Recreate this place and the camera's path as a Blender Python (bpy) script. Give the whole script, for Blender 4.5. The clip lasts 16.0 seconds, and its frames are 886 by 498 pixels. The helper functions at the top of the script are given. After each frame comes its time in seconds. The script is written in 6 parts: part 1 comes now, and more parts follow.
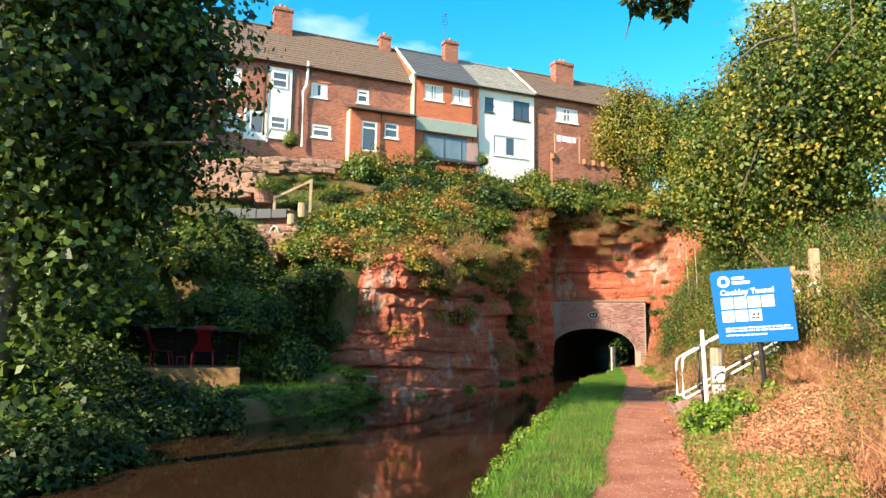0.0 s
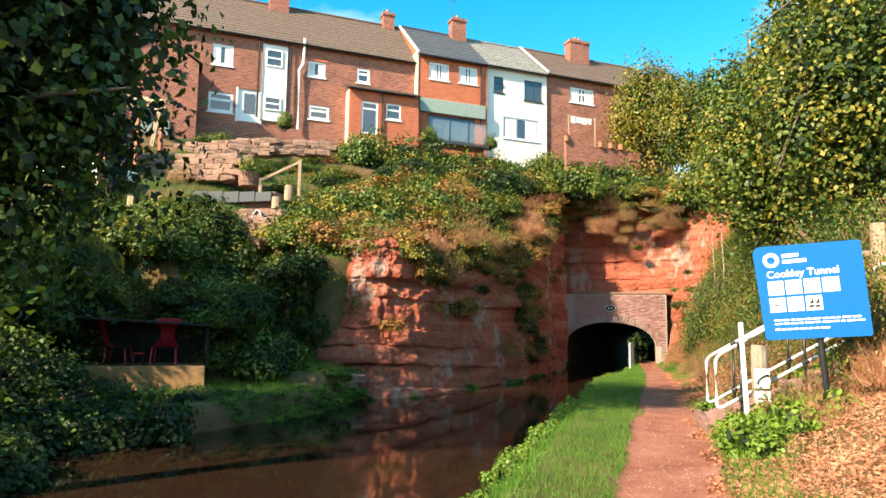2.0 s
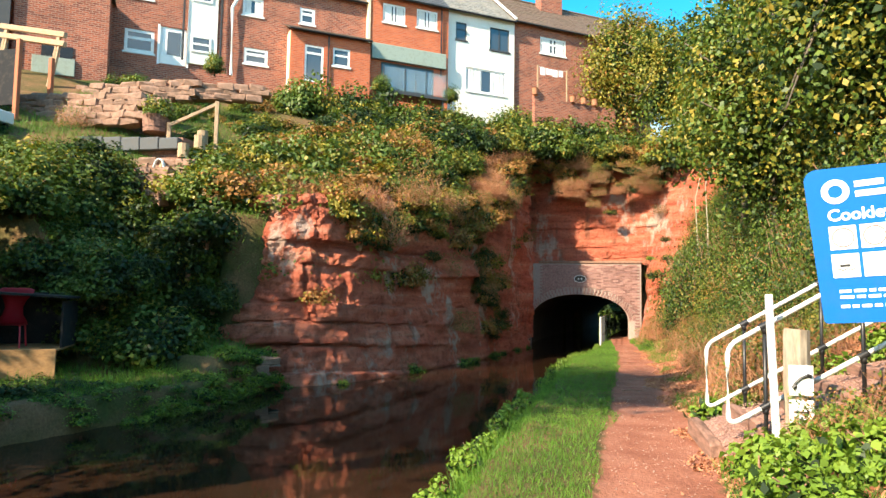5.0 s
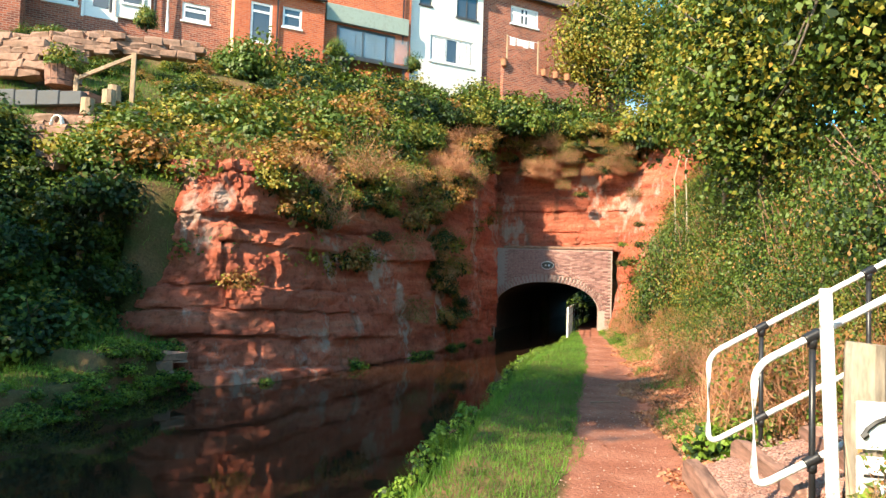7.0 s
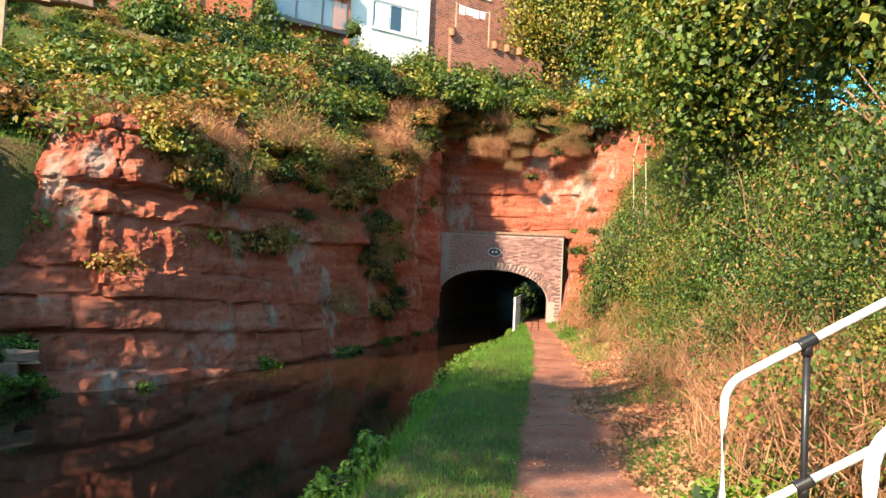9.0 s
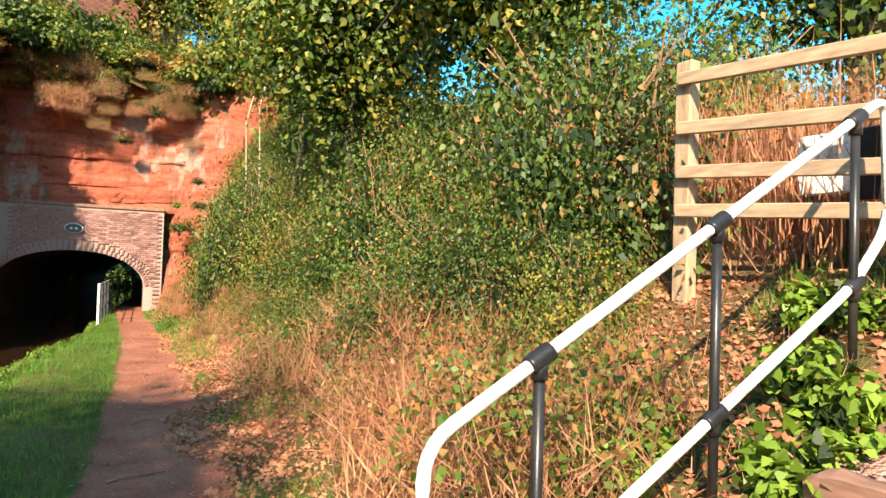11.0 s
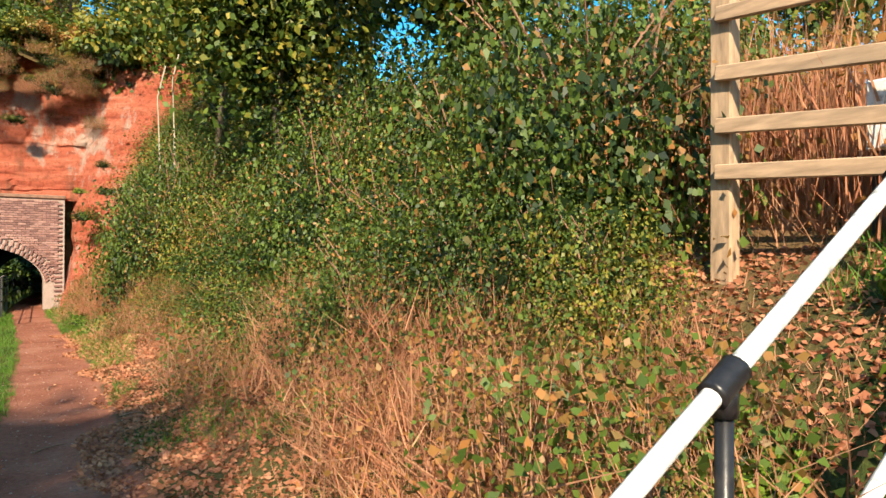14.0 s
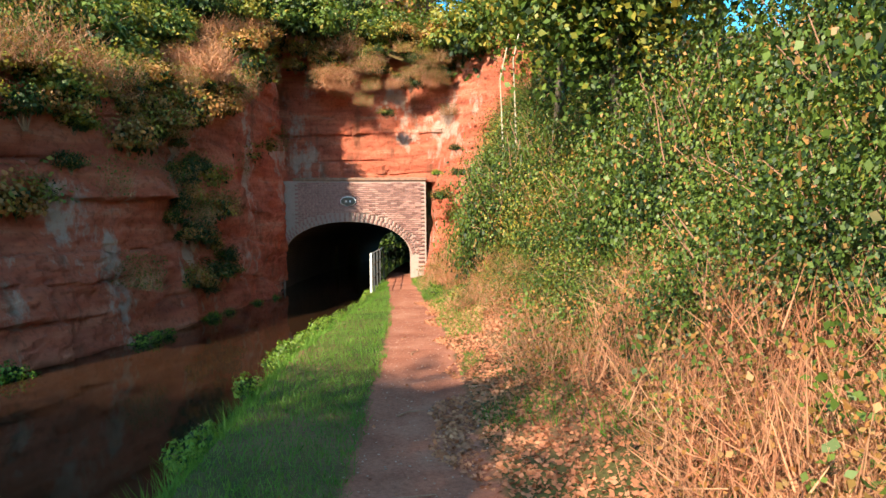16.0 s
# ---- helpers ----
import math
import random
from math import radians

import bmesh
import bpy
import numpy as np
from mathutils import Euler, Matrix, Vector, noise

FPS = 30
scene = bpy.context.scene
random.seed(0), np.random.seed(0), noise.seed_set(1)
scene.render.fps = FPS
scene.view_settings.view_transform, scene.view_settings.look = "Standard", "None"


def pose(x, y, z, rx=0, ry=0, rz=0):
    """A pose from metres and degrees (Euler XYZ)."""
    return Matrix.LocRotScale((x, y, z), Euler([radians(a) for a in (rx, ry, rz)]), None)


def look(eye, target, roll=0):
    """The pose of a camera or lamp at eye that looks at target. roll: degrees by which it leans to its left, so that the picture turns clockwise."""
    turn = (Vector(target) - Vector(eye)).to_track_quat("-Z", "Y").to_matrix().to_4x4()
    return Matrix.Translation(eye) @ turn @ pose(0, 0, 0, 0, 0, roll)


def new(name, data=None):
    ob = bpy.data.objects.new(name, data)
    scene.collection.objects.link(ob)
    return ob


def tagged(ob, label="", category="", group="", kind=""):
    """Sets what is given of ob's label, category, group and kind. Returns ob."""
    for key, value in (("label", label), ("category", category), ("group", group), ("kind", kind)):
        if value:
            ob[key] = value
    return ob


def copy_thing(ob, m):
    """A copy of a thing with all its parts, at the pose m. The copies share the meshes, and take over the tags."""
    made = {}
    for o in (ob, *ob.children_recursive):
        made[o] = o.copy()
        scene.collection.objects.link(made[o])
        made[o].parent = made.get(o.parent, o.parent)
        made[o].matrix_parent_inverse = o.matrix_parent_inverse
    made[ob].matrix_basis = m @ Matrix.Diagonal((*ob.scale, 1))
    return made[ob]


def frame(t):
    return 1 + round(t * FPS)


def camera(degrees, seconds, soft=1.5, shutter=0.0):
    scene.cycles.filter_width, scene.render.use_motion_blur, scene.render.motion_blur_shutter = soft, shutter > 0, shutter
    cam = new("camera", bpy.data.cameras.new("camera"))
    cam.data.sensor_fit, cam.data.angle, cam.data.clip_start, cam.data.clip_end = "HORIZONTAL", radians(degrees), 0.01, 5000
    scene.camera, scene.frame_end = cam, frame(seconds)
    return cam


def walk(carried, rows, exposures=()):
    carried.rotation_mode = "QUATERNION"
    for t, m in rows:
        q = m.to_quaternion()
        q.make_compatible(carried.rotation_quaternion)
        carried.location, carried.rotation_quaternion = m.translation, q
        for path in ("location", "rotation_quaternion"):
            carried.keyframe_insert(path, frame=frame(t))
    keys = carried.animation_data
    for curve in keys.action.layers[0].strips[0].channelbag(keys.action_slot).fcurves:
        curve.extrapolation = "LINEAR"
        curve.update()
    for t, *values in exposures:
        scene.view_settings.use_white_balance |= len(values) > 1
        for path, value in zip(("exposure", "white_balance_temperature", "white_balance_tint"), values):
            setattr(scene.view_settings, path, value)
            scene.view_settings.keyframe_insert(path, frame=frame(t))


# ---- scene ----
cam = camera(67.2, 16.0)
PATH = [
    (0, (1.397, -0.751, 1.58), (0.946, 1.183, 1.823), 0.8),
    (0.5, (1.399, -0.143, 1.593), (0.937, 1.787, 1.835), 0.9),
    (1, (1.486, 0.491, 1.593), (1.009, 2.419, 1.831), 1.0),
    (1.5, (1.465, 1.109, 1.581), (0.971, 3.033, 1.812), 0.9),
    (2, (1.505, 1.723, 1.564), (1.001, 3.646, 1.79), 0.8),
    (2.5, (1.513, 2.327, 1.563), (1.005, 4.248, 1.78), 0.9),
    (3, (1.509, 2.945, 1.577), (1.005, 4.87, 1.78), 0.8),
    (3.5, (1.543, 3.579, 1.581), (1.053, 5.509, 1.769), 0.8),
    (4, (1.528, 4.192, 1.571), (1.056, 6.128, 1.743), 0.8),
    (6.5, (1.649, 7.311, 1.616), (1.287, 9.275, 1.727), 1.5),
    (7, (1.648, 7.944, 1.618), (1.304, 9.912, 1.72), 1.8),
    (7.5, (1.625, 8.57, 1.606), (1.296, 10.541, 1.698), 2.1),
    (8, (1.657, 9.156, 1.624), (1.346, 11.13, 1.703), 2.4),
    (10.5, (1.952, 11.938, 1.598), (2.454, 13.873, 1.658), 2.1),
    (11, (2.052, 12.361, 1.622), (2.96, 14.142, 1.677), 1.8),
    (11.5, (2.069, 12.682, 1.628), (3.31, 14.249, 1.671), 1.2),
    (12, (2.159, 12.882, 1.628), (3.617, 14.251, 1.654), 0.7),
    (12.5, (2.236, 13.047, 1.651), (3.772, 14.33, 1.662), 0.4),
    (13, (2.206, 13.138, 1.655), (3.703, 14.465, 1.657), 0.4),
    (13.5, (2.096, 13.208, 1.667), (3.446, 14.683, 1.651), 0.4),
    (14, (2.115, 13.427, 1.592), (3.229, 15.088, 1.604), 0.2),
    (14.5, (2.177, 13.546, 1.577), (3.008, 15.365, 1.532), -0.3),
    (15, (2.221, 13.629, 1.581), (2.777, 15.549, 1.524), -0.7),
    (15.5, (2.252, 13.72, 1.603), (2.63, 15.683, 1.539), -0.3),
    (16, (2.228, 13.878, 1.654), (2.42, 15.868, 1.583), -0.6),
]
walk(cam, [(t, look(eye, target, roll)) for t, eye, target, roll in PATH], exposures=((0, 1.5, 7600, 8), (8, 1.72, 7500, 8), (10.5, 1.75, 7500, 9), (12.5, 1.1, 7500, 10), (14, 1.2, 7500, 9), (16, 1.65, 7300, 8)))

# ---- light ----
SUN_FROM, SUN_UP = radians(236), radians(36)
sun = new("sun", bpy.data.lights.new("sun", "SUN"))
sun.data.energy, sun.data.angle, sun.data.color = 4.2, radians(0.6), (1.0, 0.90, 0.76)
toward = Vector((math.cos(SUN_FROM) * math.cos(SUN_UP), math.sin(SUN_FROM) * math.cos(SUN_UP), math.sin(SUN_UP)))
sun.matrix_world = look(toward * 60, (0, 0, 0))
world = bpy.data.worlds.new("sky")
scene.world = world
world.use_nodes = True
wn, wl = world.node_tree.nodes, world.node_tree.links
sky = wn.new("ShaderNodeTexSky")
sky.sky_type, sky.sun_disc, sky.sun_elevation, sky.sun_rotation = "NISHITA", False, SUN_UP, math.pi / 2 - SUN_FROM
sky.air_density, sky.dust_density, sky.ozone_density = 1.0, 0.3, 3.0
wco = wn.new("ShaderNodeTexCoord")
wmap = wn.new("ShaderNodeMapping")
wmap.inputs["Scale"].default_value = (1.6, 1.6, 4.0)
wnoise = wn.new("ShaderNodeTexNoise")
wnoise.inputs["Scale"].default_value, wnoise.inputs["Detail"].default_value = 1.7, 6
wramp = wn.new("ShaderNodeValToRGB")
wramp.color_ramp.elements[0].position, wramp.color_ramp.elements[1].position = 0.5, 0.78
wmix = wn.new("ShaderNodeMix")
wmix.data_type = "RGBA"
wmix.inputs["B"].default_value = (4.6, 5.0, 5.3, 1)
whue = wn.new("ShaderNodeHueSaturation")
whue.inputs["Hue"].default_value, whue.inputs["Saturation"].default_value, whue.inputs["Value"].default_value = 0.484, 1.45, 0.95
wl.new(wco.outputs["Generated"], wmap.inputs["Vector"])
wl.new(wmap.outputs["Vector"], wnoise.inputs["Vector"])
wl.new(wnoise.outputs["Fac"], wramp.inputs["Fac"])
wl.new(wramp.outputs["Color"], wmix.inputs["Factor"])
wl.new(sky.outputs["Color"], whue.inputs["Color"])
wl.new(whue.outputs["Color"], wmix.inputs["A"])
wl.new(wmix.outputs["Result"], wn["Background"].inputs["Color"])
wn["Background"].inputs["Strength"].default_value = 0.15


# ---- materials ----
def material(name, rough=0.8, metal=0.0, spec=0.4):
    m = bpy.data.materials.new(name)
    m.use_nodes = True
    b = m.node_tree.nodes["Principled BSDF"]
    b.inputs["Roughness"].default_value, b.inputs["Metallic"].default_value = rough, metal
    b.inputs["Specular IOR Level"].default_value = spec
    return m, m.node_tree.nodes, m.node_tree.links, b


def noise_node(nodes, links, scale, detail=5, stretch=None, rough=0.6):
    n = nodes.new("ShaderNodeTexNoise")
    n.inputs["Scale"].default_value, n.inputs["Detail"].default_value, n.inputs["Roughness"].default_value = scale, detail, rough
    g = nodes.new("ShaderNodeNewGeometry")
    if stretch:
        mp = nodes.new("ShaderNodeMapping")
        mp.inputs["Scale"].default_value = stretch
        links.new(g.outputs["Position"], mp.inputs["Vector"])
        links.new(mp.outputs["Vector"], n.inputs["Vector"])
    else:
        links.new(g.outputs["Position"], n.inputs["Vector"])
    return n


def ramp(nodes, links, src, stops):
    r = nodes.new("ShaderNodeValToRGB")
    e = r.color_ramp.elements
    while len(e) < len(stops):
        e.new(0.5)
    for k, (p, c) in enumerate(stops):
        e[k].position, e[k].color = p, (*c, 1) if len(c) == 3 else c
    links.new(src, r.inputs["Fac"])
    return r.outputs["Color"]


def mixed(nodes, links, fac, a, b, mode="MIX"):
    m = nodes.new("ShaderNodeMix")
    m.data_type, m.blend_type = "RGBA", mode
    if hasattr(fac, "is_linked"):
        links.new(fac, m.inputs["Factor"])
    else:
        m.inputs["Factor"].default_value = fac
    for key, v in (("A", a), ("B", b)):
        if hasattr(v, "is_linked"):
            links.new(v, m.inputs[key])
        else:
            m.inputs[key].default_value = (*v, 1)
    return m.outputs["Result"]


def bump(nodes, links, bsdf, src, strength=0.4, dist=0.02):
    b = nodes.new("ShaderNodeBump")
    b.inputs["Strength"].default_value, b.inputs["Distance"].default_value = strength, dist
    links.new(src, b.inputs["Height"])
    links.new(b.outputs["Normal"], bsdf.inputs["Normal"])


def plain(name, col, rough=0.7, metal=0.0, var=0.25, scale=6.0, dirt=(0.12, 0.09, 0.06), dirty=0.3, grain=60.0, bumps=0.15, stretch=None):
    """Painted or solid surface: two scales of variation, dirt and a fine relief."""
    m, n, l, b = material(name, rough, metal)
    big = noise_node(n, l, scale, 4, stretch)
    fine = noise_node(n, l, grain, 3, stretch)
    lo = tuple(c * (1 - var) for c in col)
    hi = tuple(min(1, c * (1 + var)) for c in col)
    c1 = ramp(n, l, fine.outputs["Fac"], [(0.3, lo), (0.7, hi)])
    mask = ramp(n, l, big.outputs["Fac"], [(0.5, (0, 0, 0)), (0.75, (dirty, dirty, dirty))])
    l.new(mixed(n, l, mask, c1, dirt), b.inputs["Base Color"])
    bump(n, l, b, fine.outputs["Fac"], bumps, 0.004)
    return m


def leafy(name, stops, rough=0.5, thin=0.3, hue_scale=0.35):
    """Leaves: each leaf takes its own tone from a range, with light passing through."""
    m, n, l, b = material(name, rough, 0, 0.35)
    g = n.new("ShaderNodeNewGeometry")
    big = noise_node(n, l, hue_scale, 3)
    tuft = noise_node(n, l, 2.1, 3)
    tone = None
    for src, gain, base in ((big.outputs["Fac"], 0.95, -0.75), (tuft.outputs["Fac"], 0.95, 0.0), (g.outputs["Random Per Island"], 0.42, 0.0)):
        step_ = n.new("ShaderNodeMath")
        step_.operation = "MULTIPLY_ADD"
        step_.inputs[1].default_value, step_.inputs[2].default_value = gain, base
        l.new(src, step_.inputs[0])
        if tone:
            l.new(tone, step_.inputs[2])
        tone = step_.outputs[0]
    col = ramp(n, l, tone, stops)
    l.new(col, b.inputs["Base Color"])
    tr = n.new("ShaderNodeBsdfTranslucent")
    warm = mixed(n, l, 1.0, col, (1.0, 1.0, 0.55), "MULTIPLY")
    l.new(warm, tr.inputs["Color"])
    ms = n.new("ShaderNodeMixShader")
    ms.inputs[0].default_value = thin
    l.new(b.outputs[0], ms.inputs[1])
    l.new(tr.outputs[0], ms.inputs[2])
    l.new(ms.outputs[0], n["Material Output"].inputs["Surface"])
    return m


def brick_mat(name, c1, c2, mortar, scale=1.0, weather=(0.05, 0.035, 0.03), dirty=0.5):
    """Brickwork laid along the object's own x and z."""
    m, n, l, b = material(name, 0.88, 0, 0.2)
    tc = n.new("ShaderNodeTexCoord")
    sep = n.new("ShaderNodeSeparateXYZ")
    com = n.new("ShaderNodeCombineXYZ")
    addm = n.new("ShaderNodeMath")
    l.new(tc.outputs["Object"], sep.inputs[0])
    l.new(sep.outputs["X"], addm.inputs[0])
    l.new(sep.outputs["Y"], addm.inputs[1])
    l.new(addm.outputs[0], com.inputs["X"])
    l.new(sep.outputs["Z"], com.inputs["Y"])
    br = n.new("ShaderNodeTexBrick")
    br.inputs["Scale"].default_value = scale
    br.inputs["Brick Width"].default_value, br.inputs["Row Height"].default_value = 0.24, 0.085
    br.inputs["Mortar Size"].default_value, br.inputs["Mortar Smooth"].default_value = 0.012, 0.2
    br.inputs["Color1"].default_value, br.inputs["Color2"].default_value, br.inputs["Mortar"].default_value = (*c1, 1), (*c2, 1), (*mortar, 1)
    l.new(com.outputs[0], br.inputs["Vector"])
    big = noise_node(n, l, 0.9, 6)
    mask = ramp(n, l, big.outputs["Fac"], [(0.45, (0, 0, 0)), (0.72, (dirty, dirty, dirty))])
    l.new(mixed(n, l, mask, br.outputs["Color"], weather), b.inputs["Base Color"])
    bump(n, l, b, br.outputs["Fac"], 0.5, -0.012)
    return m


# earth path, turf and slope: one ground surface, bare where the attribute "trod" says it is walked on
m_path, n, l, b = material("trodden_red_earth", 0.95, 0, 0.15)


def earth_colour(n, l):
    a1, a2, a3 = noise_node(n, l, 1.3, 5), noise_node(n, l, 28, 6), noise_node(n, l, 110, 3)
    c = ramp(n, l, a1.outputs["Fac"], [(0.3, (0.25, 0.085, 0.052)), (0.55, (0.36, 0.14, 0.09)), (0.75, (0.45, 0.21, 0.145))])
    c = mixed(n, l, 0.55, c, ramp(n, l, a2.outputs["Fac"], [(0.3, (0.45, 0.42, 0.4)), (0.6, (1, 1, 1))]), "MULTIPLY")
    return mixed(n, l, ramp(n, l, a3.outputs["Fac"], [(0.68, (0, 0, 0)), (0.76, (0.4, 0.4, 0.4))]), c, (0.5, 0.34, 0.27)), a2


c, a2 = earth_colour(n, l)
l.new(c, b.inputs["Base Color"])
bump(n, l, b, a2.outputs["Fac"], 0.6, 0.03)

m_ground, n, l, b = material("turf_litter_and_earth", 0.95, 0, 0.15)
a1, a2 = noise_node(n, l, 0.6, 5), noise_node(n, l, 22, 6)
c = ramp(n, l, a1.outputs["Fac"], [(0.35, (0.05, 0.075, 0.018)), (0.5, (0.13, 0.10, 0.04)), (0.68, (0.27, 0.14, 0.075))])
c = mixed(n, l, 0.6, c, ramp(n, l, a2.outputs["Fac"], [(0.3, (0.25, 0.22, 0.2)), (0.7, (1, 1, 1))]), "MULTIPLY")
e, a3 = earth_colour(n, l)
at = n.new("ShaderNodeAttribute")
at.attribute_name = "trod"
wob = n.new("ShaderNodeMath")
wob.operation = "MULTIPLY_ADD"
wob.inputs[1].default_value = 0.5
l.new(noise_node(n, l, 3.5, 5).outputs["Fac"], wob.inputs[0])
l.new(at.outputs["Fac"], wob.inputs[2])
worn = ramp(n, l, wob.outputs[0], [(0.68, (0, 0, 0)), (0.82, (1, 1, 1))])
l.new(mixed(n, l, worn, c, e), b.inputs["Base Color"])
bump(n, l, b, a2.outputs["Fac"], 0.7, 0.04)

# red sandstone in beds, with pale lichen and damp streaks
m_rock, n, l, b = material("red_sandstone", 0.92, 0, 0.2)
bed, big, fine, grit = noise_node(n, l, 1.0, 6, (0.35, 0.35, 3.2)), noise_node(n, l, 0.45, 5), noise_node(n, l, 9, 8), noise_node(n, l, 70, 4)
c = ramp(n, l, bed.outputs["Fac"], [(0.28, (0.38, 0.092, 0.055)), (0.45, (0.56, 0.145, 0.085)), (0.6, (0.65, 0.205, 0.125)), (0.75, (0.68, 0.34, 0.24))])
c = mixed(n, l, 0.7, c, ramp(n, l, fine.outputs["Fac"], [(0.32, (0.5, 0.45, 0.42)), (0.5, (1, 1, 1))]), "MULTIPLY")
pale = ramp(n, l, noise_node(n, l, 0.7, 7, (1, 1, 0.55), 0.7).outputs["Fac"], [(0.56, (0, 0, 0)), (0.63, (0.7, 0.7, 0.7))])
c = mixed(n, l, pale, c, (0.56, 0.48, 0.40))
damp = ramp(n, l, noise_node(n, l, 1.1, 5, (1.6, 1.6, 0.3)).outputs["Fac"], [(0.58, (0, 0, 0)), (0.7, (0.55, 0.55, 0.55))])
c = mixed(n, l, damp, c, (0.13, 0.075, 0.045))
l.new(c, b.inputs["Base Color"])
add = n.new("ShaderNodeMath")
l.new(fine.outputs["Fac"], add.inputs[0])
l.new(grit.outputs["Fac"], add.inputs[1])
bump(n, l, b, add.outputs[0], 0.9, 0.09)

m_water, n, l, b = material("dark_canal_water", 0.04, 0, 0.5)
b.inputs["Base Color"].default_value = (0.024, 0.012, 0.007, 1)
b.inputs["IOR"].default_value = 1.33
bump(n, l, b, noise_node(n, l, 2.2, 3, (1, 0.5, 1)).outputs["Fac"], 0.06, 0.04)

m_brick_old = brick_mat("weathered_brown_red_brick", (0.46, 0.125, 0.07), (0.20, 0.055, 0.04), (0.40, 0.25, 0.19), dirty=0.38)
m_brick_red = brick_mat("orange_red_brick", (0.64, 0.15, 0.06), (0.48, 0.09, 0.04), (0.50, 0.23, 0.15), dirty=0.15)
m_brick_portal = plain("purple_brown_brick", (0.34, 0.185, 0.16), 0.85, var=0.4, scale=2.0, grain=14, dirty=0.4, dirt=(0.10, 0.06, 0.05))
m_mortar = plain("pale_lime_mortar", (0.38, 0.29, 0.25), 0.95, var=0.2)
m_render = plain("white_render", (0.78, 0.76, 0.70), 0.9, var=0.06, scale=0.8, dirty=0.22, dirt=(0.45, 0.42, 0.36), grain=20)
m_cream = plain("cream_render", (0.72, 0.62, 0.45), 0.9, var=0.06, dirty=0.2)
m_tile_brown = plain("brown_clay_roof_tile", (0.145, 0.095, 0.07), 0.9, var=0.35, scale=1.5, grain=9, dirty=0.6, dirt=(0.10, 0.09, 0.05))
m_slate = plain("dark_blue_slate", (0.075, 0.08, 0.09), 0.7, var=0.3, scale=1.5, grain=8, dirty=0.25, dirt=(0.14, 0.13, 0.11))
m_slate_grey = plain("weathered_grey_slate", (0.22, 0.21, 0.19), 0.85, var=0.45, scale=1.2, grain=7, dirty=0.6, dirt=(0.33, 0.28, 0.22))
m_upvc = plain("white_plastic_frame", (0.82, 0.82, 0.80), 0.4, var=0.03, dirty=0.1)
m_dark_frame = plain("dark_grey_frame", (0.05, 0.052, 0.055), 0.5, var=0.15)
m_black = plain("black_gloss_paint", (0.016, 0.016, 0.018), 0.35, var=0.3, dirty=0.25, dirt=(0.12, 0.10, 0.08))
m_sage = plain("grey_green_cladding", (0.30, 0.36, 0.31), 0.6, var=0.08)
m_curtain = plain("pale_curtain", (0.72, 0.72, 0.70), 0.95, var=0.1, grain=18)
m_inside = plain("dim_room_wall", (0.10, 0.09, 0.08), 0.95)
m_wood = plain("weathered_sawn_timber", (0.40, 0.27, 0.17), 0.85, var=0.32, scale=3, grain=26, dirty=0.55, dirt=(0.22, 0.18, 0.13), bumps=0.5, stretch=(1, 1, 0.2))
m_rail_wood = plain("bleached_timber_rail", (0.45, 0.30, 0.19), 0.85, var=0.3, scale=3, grain=26, dirty=0.5, dirt=(0.26, 0.20, 0.14), bumps=0.5, stretch=(0.3, 0.15, 1))
m_stump = plain("grey_lichened_stump", (0.27, 0.215, 0.16), 0.95, var=0.4, scale=5, grain=22, dirty=0.7, dirt=(0.48, 0.45, 0.38), bumps=0.9, stretch=(1, 1, 0.25))
m_deck = plain("golden_deck_board", (0.32, 0.175, 0.075), 0.75, var=0.25, grain=20, stretch=(0.2, 1, 1))
m_dark_cloth = plain("black_screen_cloth", (0.012, 0.012, 0.014), 0.9, var=0.2)
m_red_plastic = plain("red_plastic", (0.52, 0.02, 0.035), 0.42, var=0.08, dirty=0.15)
m_blue = plain("bright_blue_sign_face", (0.0, 0.115, 0.40), 0.6, var=0.03, dirty=0.06, bumps=0.03)
m_blue.node_tree.nodes["Principled BSDF"].inputs["Specular IOR Level"].default_value = 0.1
m_white = plain("white_sign_print", (0.85, 0.86, 0.86), 0.45, var=0.02, dirty=0.05, bumps=0.03)
m_pictogram = plain("black_print", (0.02, 0.02, 0.02), 0.5)
m_red_print = plain("red_print", (0.6, 0.06, 0.05), 0.5)
m_white_paint = plain("chipped_white_paint", (0.80, 0.80, 0.77), 0.5, var=0.08, scale=24, dirty=1.0, dirt=(0.22, 0.22, 0.20), grain=45, bumps=0.3)
m_stone = plain("rough_sandstone_block", (0.26, 0.15, 0.105), 0.92, var=0.3, scale=1.5, grain=8, dirty=0.5, bumps=0.6)
m_terracotta = plain("terracotta", (0.42, 0.17, 0.09), 0.85, var=0.2)
m_orange_wood = plain("red_stained_timber", (0.42, 0.12, 0.05), 0.7, var=0.2)
m_slab = plain("dark_slate_block", (0.09, 0.095, 0.10), 0.8, var=0.25)
m_bark = plain("grey_brown_bark", (0.14, 0.11, 0.08), 0.95, var=0.45, scale=3, grain=22, bumps=0.9, stretch=(1, 1, 0.25))
m_stem_pale = plain("pale_bare_stem", (0.42, 0.36, 0.26), 0.9, var=0.25)
m_straw = plain("bleached_bramble_stem", (0.46, 0.28, 0.16), 0.9, var=0.35)
m_twig = plain("dry_brown_twig", (0.30, 0.16, 0.10), 0.9, var=0.35)

